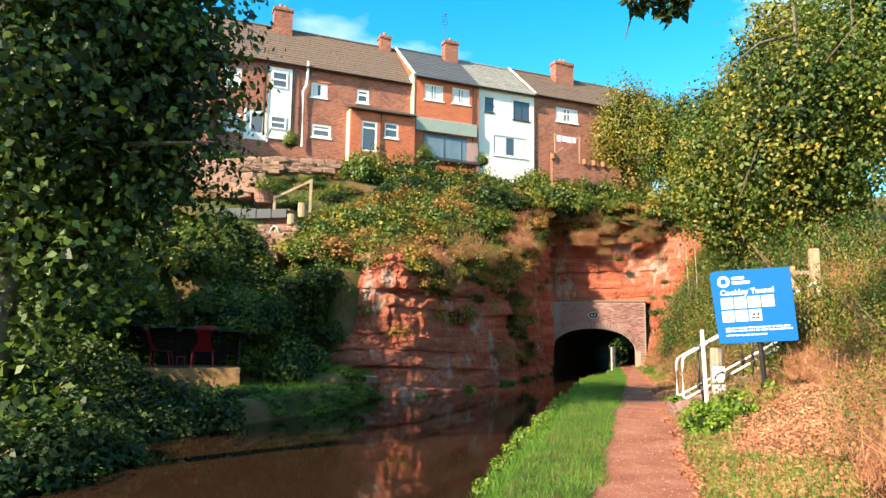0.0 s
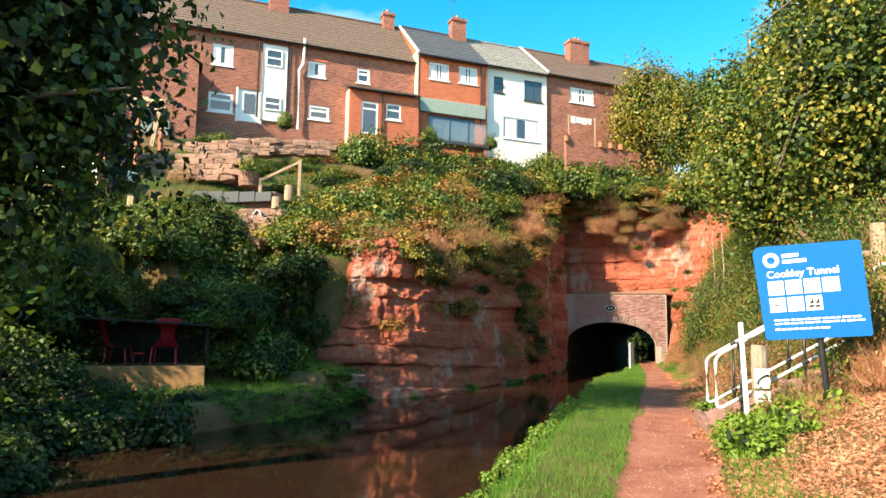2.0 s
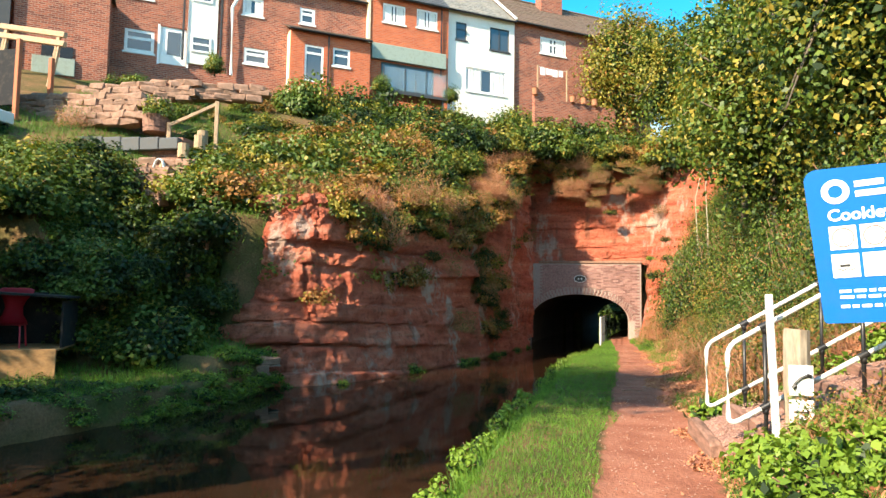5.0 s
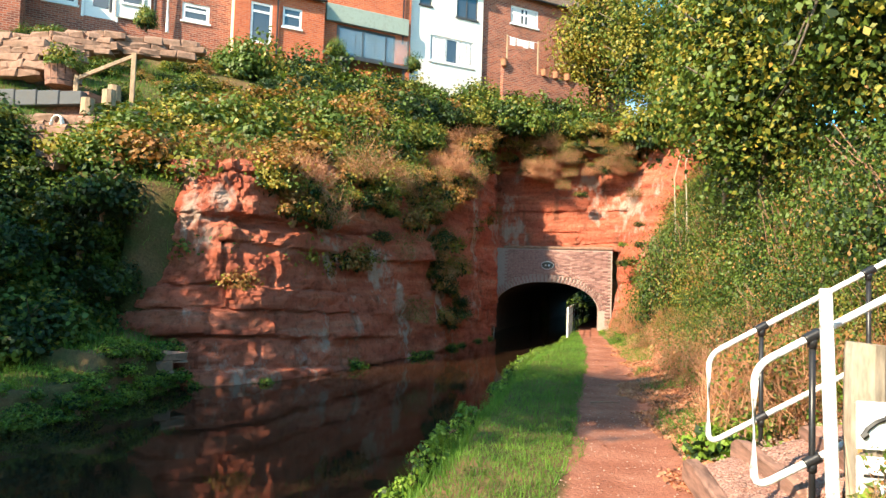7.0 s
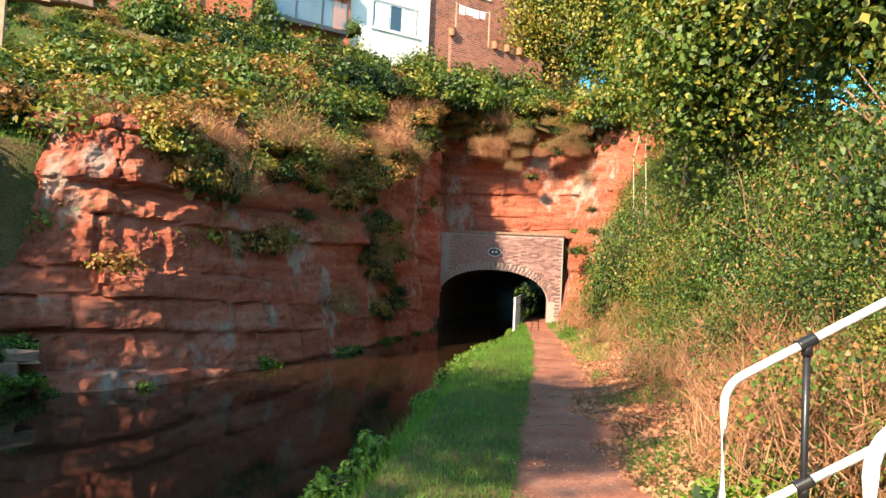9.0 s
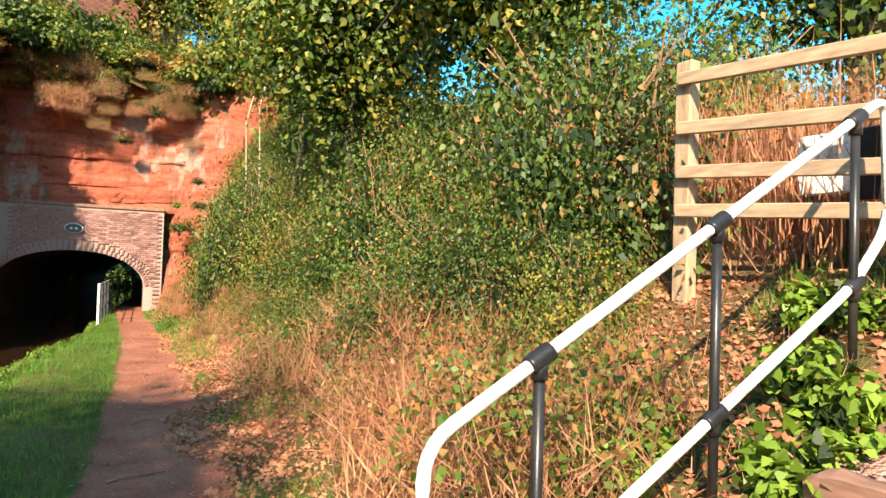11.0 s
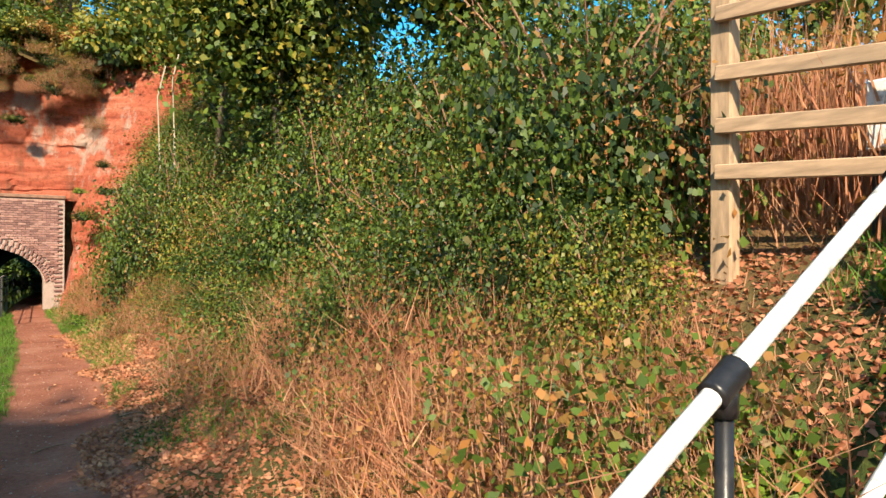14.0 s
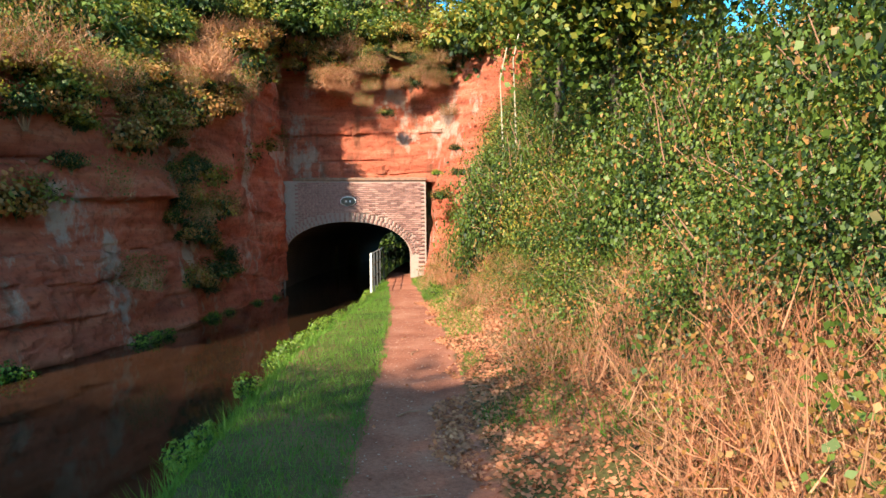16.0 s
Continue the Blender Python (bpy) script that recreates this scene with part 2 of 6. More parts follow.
m_glass, n, l, b = material("window_glass", 0.04, 0, 0.9)
b.inputs["Base Color"].default_value = (0.06, 0.075, 0.09, 1)
b.inputs["Coat Weight"].default_value = 0.6
m_clear, n, l, b = material("clear_glass_screen", 0.02, 0, 0.6)
b.inputs["Base Color"].default_value = (0.85, 0.93, 0.93, 1)
b.inputs["Transmission Weight"].default_value = 0.9

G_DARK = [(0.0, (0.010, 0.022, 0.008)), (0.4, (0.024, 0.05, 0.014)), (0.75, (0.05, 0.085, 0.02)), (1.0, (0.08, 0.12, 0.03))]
G_MID = [(0.0, (0.03, 0.06, 0.012)), (0.4, (0.09, 0.145, 0.024)), (0.75, (0.155, 0.215, 0.035)), (1.0, (0.25, 0.27, 0.05))]
G_YEL = [(0.0, (0.07, 0.09, 0.015)), (0.35, (0.22, 0.22, 0.035)), (0.7, (0.42, 0.31, 0.055)), (1.0, (0.52, 0.23, 0.05))]
G_RUST = [(0.0, (0.09, 0.085, 0.02)), (0.3, (0.28, 0.16, 0.05)), (0.65, (0.48, 0.20, 0.065)), (1.0, (0.60, 0.36, 0.16))]
G_DRY = [(0.0, (0.20, 0.085, 0.045)), (0.4, (0.42, 0.20, 0.11)), (0.75, (0.58, 0.33, 0.19)), (1.0, (0.68, 0.46, 0.28))]
G_FRESH = [(0.0, (0.07, 0.13, 0.015)), (0.4, (0.16, 0.26, 0.03)), (0.75, (0.26, 0.36, 0.05)), (1.0, (0.40, 0.42, 0.08))]
G_GRASS = [(0.0, (0.04, 0.10, 0.012)), (0.45, (0.10, 0.22, 0.025)), (0.85, (0.18, 0.31, 0.045)), (1.0, (0.34, 0.36, 0.10))]
# l_dark also colours inner leaves, standing in for shade between clumps
l_dark, l_mid, l_yel = leafy("dark_green_leaf_and_inner_shade", G_DARK), leafy("mid_green_leaf", G_MID), leafy("yellowing_leaf", G_YEL)
l_rust, l_dry, l_fresh = leafy("rust_brown_leaf", G_RUST), leafy("dry_straw", G_DRY, 0.8, 0.2), leafy("fresh_green_leaf", G_FRESH)
G_LITTER = [(0.0, (0.24, 0.08, 0.045)), (0.4, (0.45, 0.18, 0.095)), (0.75, (0.60, 0.29, 0.16)), (1.0, (0.68, 0.46, 0.29))]
l_litter = leafy("fallen_leaf", G_LITTER, 0.8, 0.15)
l_grass = leafy("grass_blade", G_GRASS, 0.6, 0.3, 0.8)


# ---- shaping helpers ----
def part(name, bm, mat, parent=None, label="", smooth=False):
    """Links a bmesh as one mesh object, under a thing or part if given."""
    me = bpy.data.meshes.new(name)
    bm.to_mesh(me)
    bm.free()
    me.materials.append(mat)
    if smooth:
        me.polygons.foreach_set("use_smooth", [True] * len(me.polygons))
    ob = new(name, me)
    if parent:
        ob.parent = parent
    if label:
        ob["label"] = label
    return ob


def thing(name, m, label, category, group="", kind=""):
    ob = new(name)
    ob.matrix_world = m
    return tagged(ob, label, category, group, kind)


def box(bm, x0, x1, y0, y1, z0, z1, bevel=0.0, m=None):
    """A box between the given faces, its edges rounded by bevel."""
    r = bmesh.ops.create_cube(bm, size=1)
    vs = r["verts"]
    for v in vs:
        v.co = Vector((x0 + (v.co.x + 0.5) * (x1 - x0), y0 + (v.co.y + 0.5) * (y1 - y0), z0 + (v.co.z + 0.5) * (z1 - z0)))
    if m is not None:
        bmesh.ops.transform(bm, matrix=m, verts=vs)
    if bevel:
        es = list({e for v in vs for e in v.link_edges})
        bmesh.ops.bevel(bm, geom=es, offset=bevel, segments=1, affect="EDGES")
    return bm


def boxed(*a, **k):
    return box(bmesh.new(), *a, **k)


def tube(bm, pts, radius, sides=8, taper=None):
    """A round bar along points; taper: the radius at its end."""
    rings, n = [], len(pts)
    for i, p in enumerate(pts):
        p = Vector(p)
        d = (Vector(pts[min(i + 1, n - 1)]) - Vector(pts[max(i - 1, 0)])).normalized()
        s = d.cross(Vector((0, 0, 1)))
        s = s.normalized() if s.length > 1e-3 else Vector((1, 0, 0))
        u = s.cross(d)
        r = radius if taper is None else radius + (taper - radius) * i / max(1, n - 1)
        rings.append([bm.verts.new(p + r * (math.cos(2 * math.pi * k / sides) * s + math.sin(2 * math.pi * k / sides) * u)) for k in range(sides)])
    for a, b in zip(rings, rings[1:]):
        for k in range(sides):
            bm.faces.new((a[k], a[(k + 1) % sides], b[(k + 1) % sides], b[k]))
    bm.faces.new(rings[0][::-1]), bm.faces.new(rings[-1])
    return bm


def prism(bm, outline, y0, y1):
    """A slab with an outline in x and z, between two depths in y."""
    a = [bm.verts.new((x, y0, z)) for x, z in outline]
    b = [bm.verts.new((x, y1, z)) for x, z in outline]
    bm.faces.new(a), bm.faces.new(b[::-1])
    n = len(a)
    for k in range(n):
        bm.faces.new((a[k], b[k], b[(k + 1) % n], a[(k + 1) % n]))
    bmesh.ops.recalc_face_normals(bm, faces=bm.faces)
    return bm


def pierced(bm, x0, x1, z0, z1, y0, y1, holes):
    """A wall slab with rectangular openings (x0, x1, z0, z1) right through it."""
    xs = sorted({x0, x1, *[v for h in holes for v in h[:2] if x0 < v < x1]})
    zs = sorted({z0, z1, *[v for h in holes for v in h[2:] if z0 < v < z1]})
    solid = [[not any(h[0] <= (xa + xb) / 2 <= h[1] and h[2] <= (za + zb) / 2 <= h[3] for h in holes) for za, zb in zip(zs, zs[1:])] for xa, xb in zip(xs, xs[1:])]
    V = {}

    def at(i, j, y):
        if (i, j, y) not in V:
            V[i, j, y] = bm.verts.new((xs[i], y, zs[j]))
        return V[i, j, y]

    def full(i, j):
        return 0 <= i < len(solid) and 0 <= j < len(solid[0]) and solid[i][j]

    for i in range(len(solid)):
        for j in range(len(solid[0])):
            if not solid[i][j]:
                continue
            bm.faces.new([at(i, j, y0), at(i + 1, j, y0), at(i + 1, j + 1, y0), at(i, j + 1, y0)])
            bm.faces.new([at(i, j, y1), at(i, j + 1, y1), at(i + 1, j + 1, y1), at(i + 1, j, y1)])
            if not full(i - 1, j):
                bm.faces.new([at(i, j, y0), at(i, j + 1, y0), at(i, j + 1, y1), at(i, j, y1)])
            if not full(i + 1, j):
                bm.faces.new([at(i + 1, j, y0), at(i + 1, j, y1), at(i + 1, j + 1, y1), at(i + 1, j + 1, y0)])
            if not full(i, j - 1):
                bm.faces.new([at(i, j, y0), at(i, j, y1), at(i + 1, j, y1), at(i + 1, j, y0)])
            if not full(i, j + 1):
                bm.faces.new([at(i, j + 1, y0), at(i + 1, j + 1, y0), at(i + 1, j + 1, y1), at(i, j + 1, y1)])
    return bm


def mesh_of_faces(name, co, corners, mat, smooth=False):
    """One mesh from an array of corner places, each face having that many corners of its own."""
    n = len(co) // corners
    me = bpy.data.meshes.new(name)
    me.vertices.add(n * corners)
    me.vertices.foreach_set("co", np.ascontiguousarray(co, dtype=np.float32).ravel())
    me.loops.add(n * corners)
    me.loops.foreach_set("vertex_index", np.arange(n * corners, dtype=np.int32))
    me.polygons.add(n)
    me.polygons.foreach_set("loop_start", np.arange(0, n * corners, corners, dtype=np.int32))
    me.materials.append(mat)
    me.update(calc_edges=True)
    return me


rng = np.random.default_rng(7)


def unit(v):
    return v / np.maximum(np.linalg.norm(v, axis=1, keepdims=True), 1e-6)


def leaf_faces(pos, axis, size, wide=0.72, droop=0.25, over=None):
    """Four-cornered leaves, creased along the middle, from their foot, direction and length; over: the way their upper side faces."""
    n = len(pos)
    if over is not None:
        over = unit(over + rng.normal(size=(n, 3)) * 0.38)
        axis = np.cross(over, np.cross(rng.normal(size=(n, 3)) + np.array([0, 0, -0.6]), over))
        side = unit(np.cross(axis, over))
    axis = unit(axis)
    if over is None:
        side = unit(np.cross(axis, rng.normal(size=(n, 3))))
    up = np.cross(side, axis)
    s = size[:, None]
    tip = pos + axis * s - up * s * droop * rng.random((n, 1))
    mid = pos + axis * s * 0.45
    co = np.empty((n, 4, 3))
    co[:, 0], co[:, 2] = pos, tip
    co[:, 1], co[:, 3] = mid + side * s * wide / 2 + up * s * 0.1, mid - side * s * wide / 2 + up * s * 0.1
    return co.reshape(-1, 3)


def blade_faces(pos, axis, size, width):
    """Grass blades and stalks: narrow triangles from foot to bent tip."""
    n = len(pos)
    axis = unit(axis)
    side = unit(np.cross(axis, rng.normal(size=(n, 3))))
    co = np.empty((n, 3, 3))
    co[:, 0], co[:, 1] = pos - side * width[:, None] / 2, pos + side * width[:, None] / 2
    co[:, 2] = pos + axis * size[:, None]
    return co.reshape(-1, 3)


def clumped(n, radii, lumps, hollow=0.55, flat=False):
    """Leaf places and outward ways on many uneven lumps inside an ellipsoid."""
    c = unit(rng.normal(size=(lumps, 3))) * (rng.random((lumps, 1)) ** 0.5) * 0.72
    if flat:
        c[:, 2] = np.abs(c[:, 2])
    r = rng.uniform(0.15, 0.42, lumps)
    k = rng.integers(0, lumps, n)
    d = unit(rng.normal(size=(n, 3)))
    p = c[k] + d * (r[k] * (hollow + (1.12 - hollow) * rng.random(n) ** 0.6))[:, None]
    return p * np.array(radii), d


# ---- the lie of the land ----
def lerp(v, xs, ys):
    return float(np.interp(v, xs, ys))


W_Y = [-60, 0, 8, 11.6, 14.5, 17.4, 20.5, 21.8, 25.4, 28, 33.5, 36.3, 39]
W_X = [-10, -8.6, -7.8, -7.1, -6.4, -5.75, -5.9, -4.6, -3.55, -2.75, -1.9, -1.35, -1.25]
B_Y, B_X = [-60, 6, 9, 13, 19, 23, 26.6, 31, 36, 39], [-0.1, 0.09, 0.14, 0.3, 0.6, 0.72, 1.1, 1.75, 2.1, 2.2]
P_Y, P_L = [-60, 6, 11, 15, 19, 23, 27, 31, 39], [1.1, 1.33, 1.6, 1.82, 2.03, 2.25, 2.42, 2.5, 2.5]
P_R = [2.2, 2.4, 2.66, 2.85, 3.02, 3.25, 3.38, 3.36, 3.42]
FACE_AT, FACE_TURN = Vector((-12.15, 34.53, 0)), 36.0
FN = Vector((math.sin(radians(FACE_TURN)), -math.cos(radians(FACE_TURN)), 0))
WATER = -0.66
PORTAL_Y, BORE_END = 39.0, 61.0


def bore(y):
    """How far the tunnel's middle has swung to the right."""
    return 3.5 * max(0.0, (min(y, BORE_END) - PORTAL_Y) / (BORE_END - PORTAL_Y)) ** 1.6


def left_water(y):
    return lerp(y, W_Y, W_X) if y <= PORTAL_Y else -1.25 + bore(y)


def right_edge(y):
    return lerp(y, B_Y, B_X) if y <= PORTAL_Y else 2.2 + bore(y)


def path_z(y):
    return lerp(y, [18, 37, 60], [0.0, -0.3, -0.3])


def hill(x, y):
    q = (x - FACE_AT.x) * FN.x + (y - FACE_AT.y) * FN.y
    return 11.0 - 0.55 * max(0.8, q)


def cliff_top(y):
    return lerp(y, [20, 22, 30, 34, 37, 40], [4.2, 4.4, 5.2, 6.4, 8.4, 9.0])


def cliff_lean(y):
    return lerp(y, [20, 24, 30, 36], [0.26, 0.2, 0.12, 0.05])


def path_edges(y):
    return lerp(y, P_Y, P_L), lerp(y, P_Y, P_R)


def rough(x, y, s, a):
    return a * noise.noise(Vector((x * s, y * s, 3.1)))


def land(x, y):
    """The ground's height."""
    wl_, br_ = left_water(y), right_edge(y)
    if y > PORTAL_Y + 0.8 and not (wl_ - 0.25 < x < 3.6 + bore(y)):
        if y > BORE_END + 1:
            gap = max(wl_ - x, x - 3.6 - bore(BORE_END), 0)
            return min(6.0, 0.5 * gap)
        return hill(x, y)
    if x < wl_:
        d = wl_ - x
        if y < max(20.5, lerp(x, [-11.5, -8, -6.1], [22.7, 21.3, 20.5])):
            low = WATER + min(1.0, d / 0.25) * 0.75 + 0.16 * d + max(0, d - 3.2) * 1.1
            if 13.0 < y < 18.4 and x > -12.4:
                low = min(low, -0.15)
            return min(hill(x, y), low) + rough(x, y, 0.9, 0.14)
        back = 0.5 + cliff_lean(y) * cliff_top(y)
        k = min(1, max(0, (d - back) / 0.7))
        return min(hill(x, y), cliff_top(y) + 0.1 + 0.75 * max(0, d - back)) * k + WATER * (1 - k) + rough(x, y, 0.9, 0.14) * k
    if x < br_:
        return -1.5
    if x < br_ + 0.35:
        return path_z(y) - 0.32 + 0.3 * (x - br_) / 0.35 if x > br_ + 0.02 else -0.9
    pl_, pr_ = path_edges(y)
    foot = pr_ + 0.08
    if x < foot or y > PORTAL_Y:
        worn = 0.03 if pl_ < x < pr_ else 0.0
        return path_z(y) - worn + rough(x, y, 1.5, 0.02)
    t = max(0.0, x - foot - lerp(y, [33, 36.5, 39], [0, 0.8, 1.3]))
    top = lerp(y, [-20, 9, 11.5, 17, 19, 26, 39], [3.2, 3.0, 1.75, 1.75, 3.0, 4.2, 9.0])
    steep = lerp(y, [-20, 9, 12, 16, 20, 28, 34, 39], [0.48, 0.48, 0.6, 0.6, 0.6, 0.75, 1.1, 2.6])
    ease = 0.45 if y < 34 else 0.1
    z = steep * (max(0, t - ease) + min(t, ease) * 0.35)
    if z > top:
        z = top + 0.05 * (t - top / steep)
    if 12.75 < y < 14.15 and x < 6.6:
        z = max(-0.05, 0.5 * (x - 2.75) - 0.17)
    return z + path_z(y) + rough(x, y, 0.8, 0.10 * min(1, t))


def grid_steps(a, b, fine, lo, hi):
    """Fine even steps between a and b, growing outward to lo and hi."""
    v = list(np.arange(a, b + fine / 2, fine))
    s, p = fine, b
    while p < hi:
        s *= 1.35
        p += s
        v.append(p)
    s, p = fine, a
    while p > lo:
        s *= 1.35
        p -= s
        v.insert(0, p)
    return v


gx, gy = grid_steps(-12, 8, 0.16, -420, 420), grid_steps(2, 42, 0.2, -420, 460)
gv = [(x, y, land(x, y)) for y in gy for x in gx]
nx = len(gx)
gf = [(j * nx + i, j * nx + i + 1, (j + 1) * nx + i + 1, (j + 1) * nx + i) for j in range(len(gy) - 1) for i in range(nx - 1)]
me = bpy.data.meshes.new("ground")
me.from_pydata(gv, [], gf)
me.materials.append(m_ground)
trod = me.attributes.new("trod", "FLOAT", "POINT")
walked = []
for x, y, z in gv:
    lo_, hi_ = path_edges(min(y, PORTAL_Y))
    o = bore(y)
    d = min(x - lo_ - o, hi_ + o + max(0, 0.8 - abs(y - 13.5) * 0.5) - x)
    if 2.8 < x < 12:
        d = max(d, 0.72 - abs(y - 13.45))
    walked.append(max(0.0, min(1.0, 0.5 + d * 1.6)))
trod.data.foreach_set("value", walked)
me.polygons.foreach_set("use_smooth", [True] * len(gf))
ground = tagged(new("ground", me), "red earth towpath between grass verges and rough banks", "ground", kind="structure")

# hillside above the tunnel
lx, ly = np.arange(-4, 13.1, 0.5), [PORTAL_Y + 0.25, *np.arange(39.7, BORE_END + 0.6, 1.0)]
lv = [(x, y, hill(x, y) + rough(x, y, 0.8, 0.2) - (0.25 if y < 39.4 else 0)) for y in ly for x in lx]
lf = [(j * len(lx) + i, j * len(lx) + i + 1, (j + 1) * len(lx) + i + 1, (j + 1) * len(lx) + i) for j in range(len(ly) - 1) for i in range(len(lx) - 1)]
me = bpy.data.meshes.new("ground_over_tunnel")
me.from_pydata(lv, [], lf)
me.materials.append(m_ground)
tagged(new("ground_over_tunnel", me), "rough grassy hillside above the canal tunnel", "hillside", kind="structure")

bm = bmesh.new()
box(bm, -30, 14, -60, 90, WATER - 0.3, WATER)
tagged(part("water", bm, m_water), "still dark brown canal water reflecting the cliff", "canal", kind="structure")


# ---- sandstone cliffs ----
def cliff(name, line, top, lean, label, base=-1.3, step=0.1, push=1.0, out=(1, -1)):
    """A bedded rock face standing on a line in plan; top(x, y) gives its height, lean how far it falls back."""
    pts, run = [], [0.0]
    for a, b_ in zip(line, line[1:]):
        a, b_ = Vector(a), Vector(b_)
        k = max(2, int((b_ - a).length / step))
        pts += [a.lerp(b_, i / k) for i in range(k)]
    pts.append(Vector(line[-1]))
    rows = 118
    verts, cols = [], len(pts)
    for i, p in enumerate(pts):
        a, b_ = pts[max(0, i - 6)], pts[min(cols - 1, i + 6)]
        d = (b_ - a).normalized()
        nrm = Vector((d.y, -d.x))
        tz = top(p.x, p.y)
        for j in range(rows):
            z = base + (tz - base) * j / (rows - 1)
            warp = z + 0.55 * noise.noise(Vector((p.x * 0.14, p.y * 0.14, z * 0.12))) + 0.02 * p.y + 0.05 * noise.noise(Vector((p.x * 1.5, p.y * 1.5, z)))
            bedno = warp / 0.72 + 0.75 * noise.noise(Vector((warp * 0.8, 2.2, 7.0)))
            bed = math.floor(bedno)
            near = min(bedno - bed, bed + 1 - bedno)
            open_ = max(0.0, min(1.0, 0.1 + 2.4 * noise.noise(Vector((p.x * 0.35, p.y * 0.35, round(bedno) * 5.3)))))
            ledge = 0.10 * noise.cell(Vector((bed * 3.0 + 0.5, 4.5, 1.5))) * (0.5 + 0.5 * noise.noise(Vector((bed * 2.7, p.x * 0.2, p.y * 0.2)))) + 0.12 * noise.noise(Vector((bed * 3.7, p.y * 0.25, p.x * 0.25)))
            groove = -0.22 * open_ * max(0.0, 1 - near / 0.07)
            along = i * step / (1.5 + 0.8 * abs(noise.noise(Vector((bed * 1.9, 8.1, 0.3))))) + 5.0 * noise.noise(Vector((bed * 7.7, 1.3, 2.1))) + 0.12 * noise.noise(Vector((z * 2.0, p.y, 3)))
            block = math.floor(along)
            split = min(along - block, block + 1 - along)
            ledge += 0.08 * noise.cell(Vector((block + 0.5, bed + 0.5, 9.5)))
            crack = -0.14 * max(0.0, 1 - split / 0.06) * (1.0 if noise.noise(Vector((block * 3.3, bed * 2.1, 6.4))) > 0.05 else 0.0)
            lump = 0.26 * abs(noise.noise(Vector((p.x * 0.6, p.y * 0.6, z * 0.75 + 4)))) + 0.13 * abs(noise.noise(Vector((p.x * 1.9, p.y * 1.9, z * 2.2)))) + 0.36 * noise.noise(Vector((p.x * 0.33, p.y * 0.33, z * 0.4))) + 0.13 * noise.noise(Vector((p.x * 1.1, p.y * 1.1, z * 1.4))) + 0.06 * noise.noise(Vector((p.x * 3.5, p.y * 3.5, z * 6))) + 0.03 * noise.noise(Vector((p.x * 9, p.y * 9, z * 14)))
            crack -= 0.38 * max(0, 1 - abs(z - 2.9 - 0.12 * noise.noise(Vector((p.x, p.y, 1)))) / 0.2) * lerp(p.y, [20.5, 21.5, 25, 27], [0, 1, 0.7, 0])
            o = push * (ledge + groove + lump + crack) - lean(p.y) * max(0, z + 0.6)
            verts.append((p.x + nrm.x * o, p.y + nrm.y * o, z))
    faces = [(i * rows + j, (i + 1) * rows + j, (i + 1) * rows + j + 1, i * rows + j + 1) for i in range(cols - 1) for j in range(rows - 1)]
    m_ = bpy.data.meshes.new(name)
    m_.from_pydata(verts, [], faces)
    m_.materials.append(m_rock)
    return tagged(new(name, m_), label, "cliff", kind="structure")


cliff("cliff_left", [(-11.5, 22.4), (-8.0, 21.0), (-6.1, 20.7), (-5.1, 21.2), (-4.6, 21.8), (-4.1, 23.4), (-3.55, 25.4), (-2.75, 28), (-2.3, 31), (-1.9, 33.5), (-1.3, 36.3), (-1.2, 39.5)],
      lambda x, y: cliff_top(y), cliff_lean, "red sandstone cliff with mossy cracks beside the water")
cliff("cliff_over_portal", [(-2.6, 39.4), (-1.0, 39.3), (0.5, 39.15), (2.0, 39.2), (3.4, 39.15), (4.6, 38.8), (5.8, 38.5)], lambda x, y: 8.9 + 0.3 * math.sin(x), lambda y: 0.1,
      "sunlit red sandstone above the brick tunnel portal", base=3.3, push=0.6)
cliff("cliff_right", [(3.85, 39.3), (4.0, 38.75), (4.6, 37.9), (5.6, 37.1), (7.2, 36.3)], lambda x, y: lerp(x, [3.9, 4.5, 5.5, 8], [7.0, 8.6, 8.6, 8.0]), lambda y: 0.16,
      "red sandstone shoulder beside the tunnel mouth", push=0.55)

# ---- tunnel ----
ARCH_X, HALF, SPRING, CROWN = 1.08, 2.34, 0.55, 1.82


def arch_z(x, half=HALF, spring=SPRING, crown=CROWN, mid=ARCH_X):
    u = min(1.0, abs(x - mid) / half)
    return spring + (crown - spring) * math.sqrt(max(0, 1 - u ** 2.2))


bm = bmesh.new()
TOP = 3.36
edge = [-1.3, *[ARCH_X + HALF * math.sin(radians(a)) for a in range(-90, 91, 5)], 4.02]
for xa, xb in zip(edge, edge[1:]):
    inside = abs((xa + xb) / 2 - ARCH_X) < HALF
    za, zb = (arch_z(xa), arch_z(xb)) if inside else (-1.3, -1.3)
    prism(bm, [(xa, za), (xb, zb), (xb, TOP - 0.02), (xa, TOP - 0.02)], PORTAL_Y, PORTAL_Y + 0.45)
portal = tagged(part("wall_portal", bm, m_mortar), "brick tunnel portal set into the sandstone", "tunnel portal", kind="structure")
bm = boxed(-0.9, 4.06, PORTAL_Y - 0.06, PORTAL_Y + 0.3, TOP - 0.02, TOP + 0.10, 0.02)
part("coping", bm, m_stone, portal, "stone coping course")

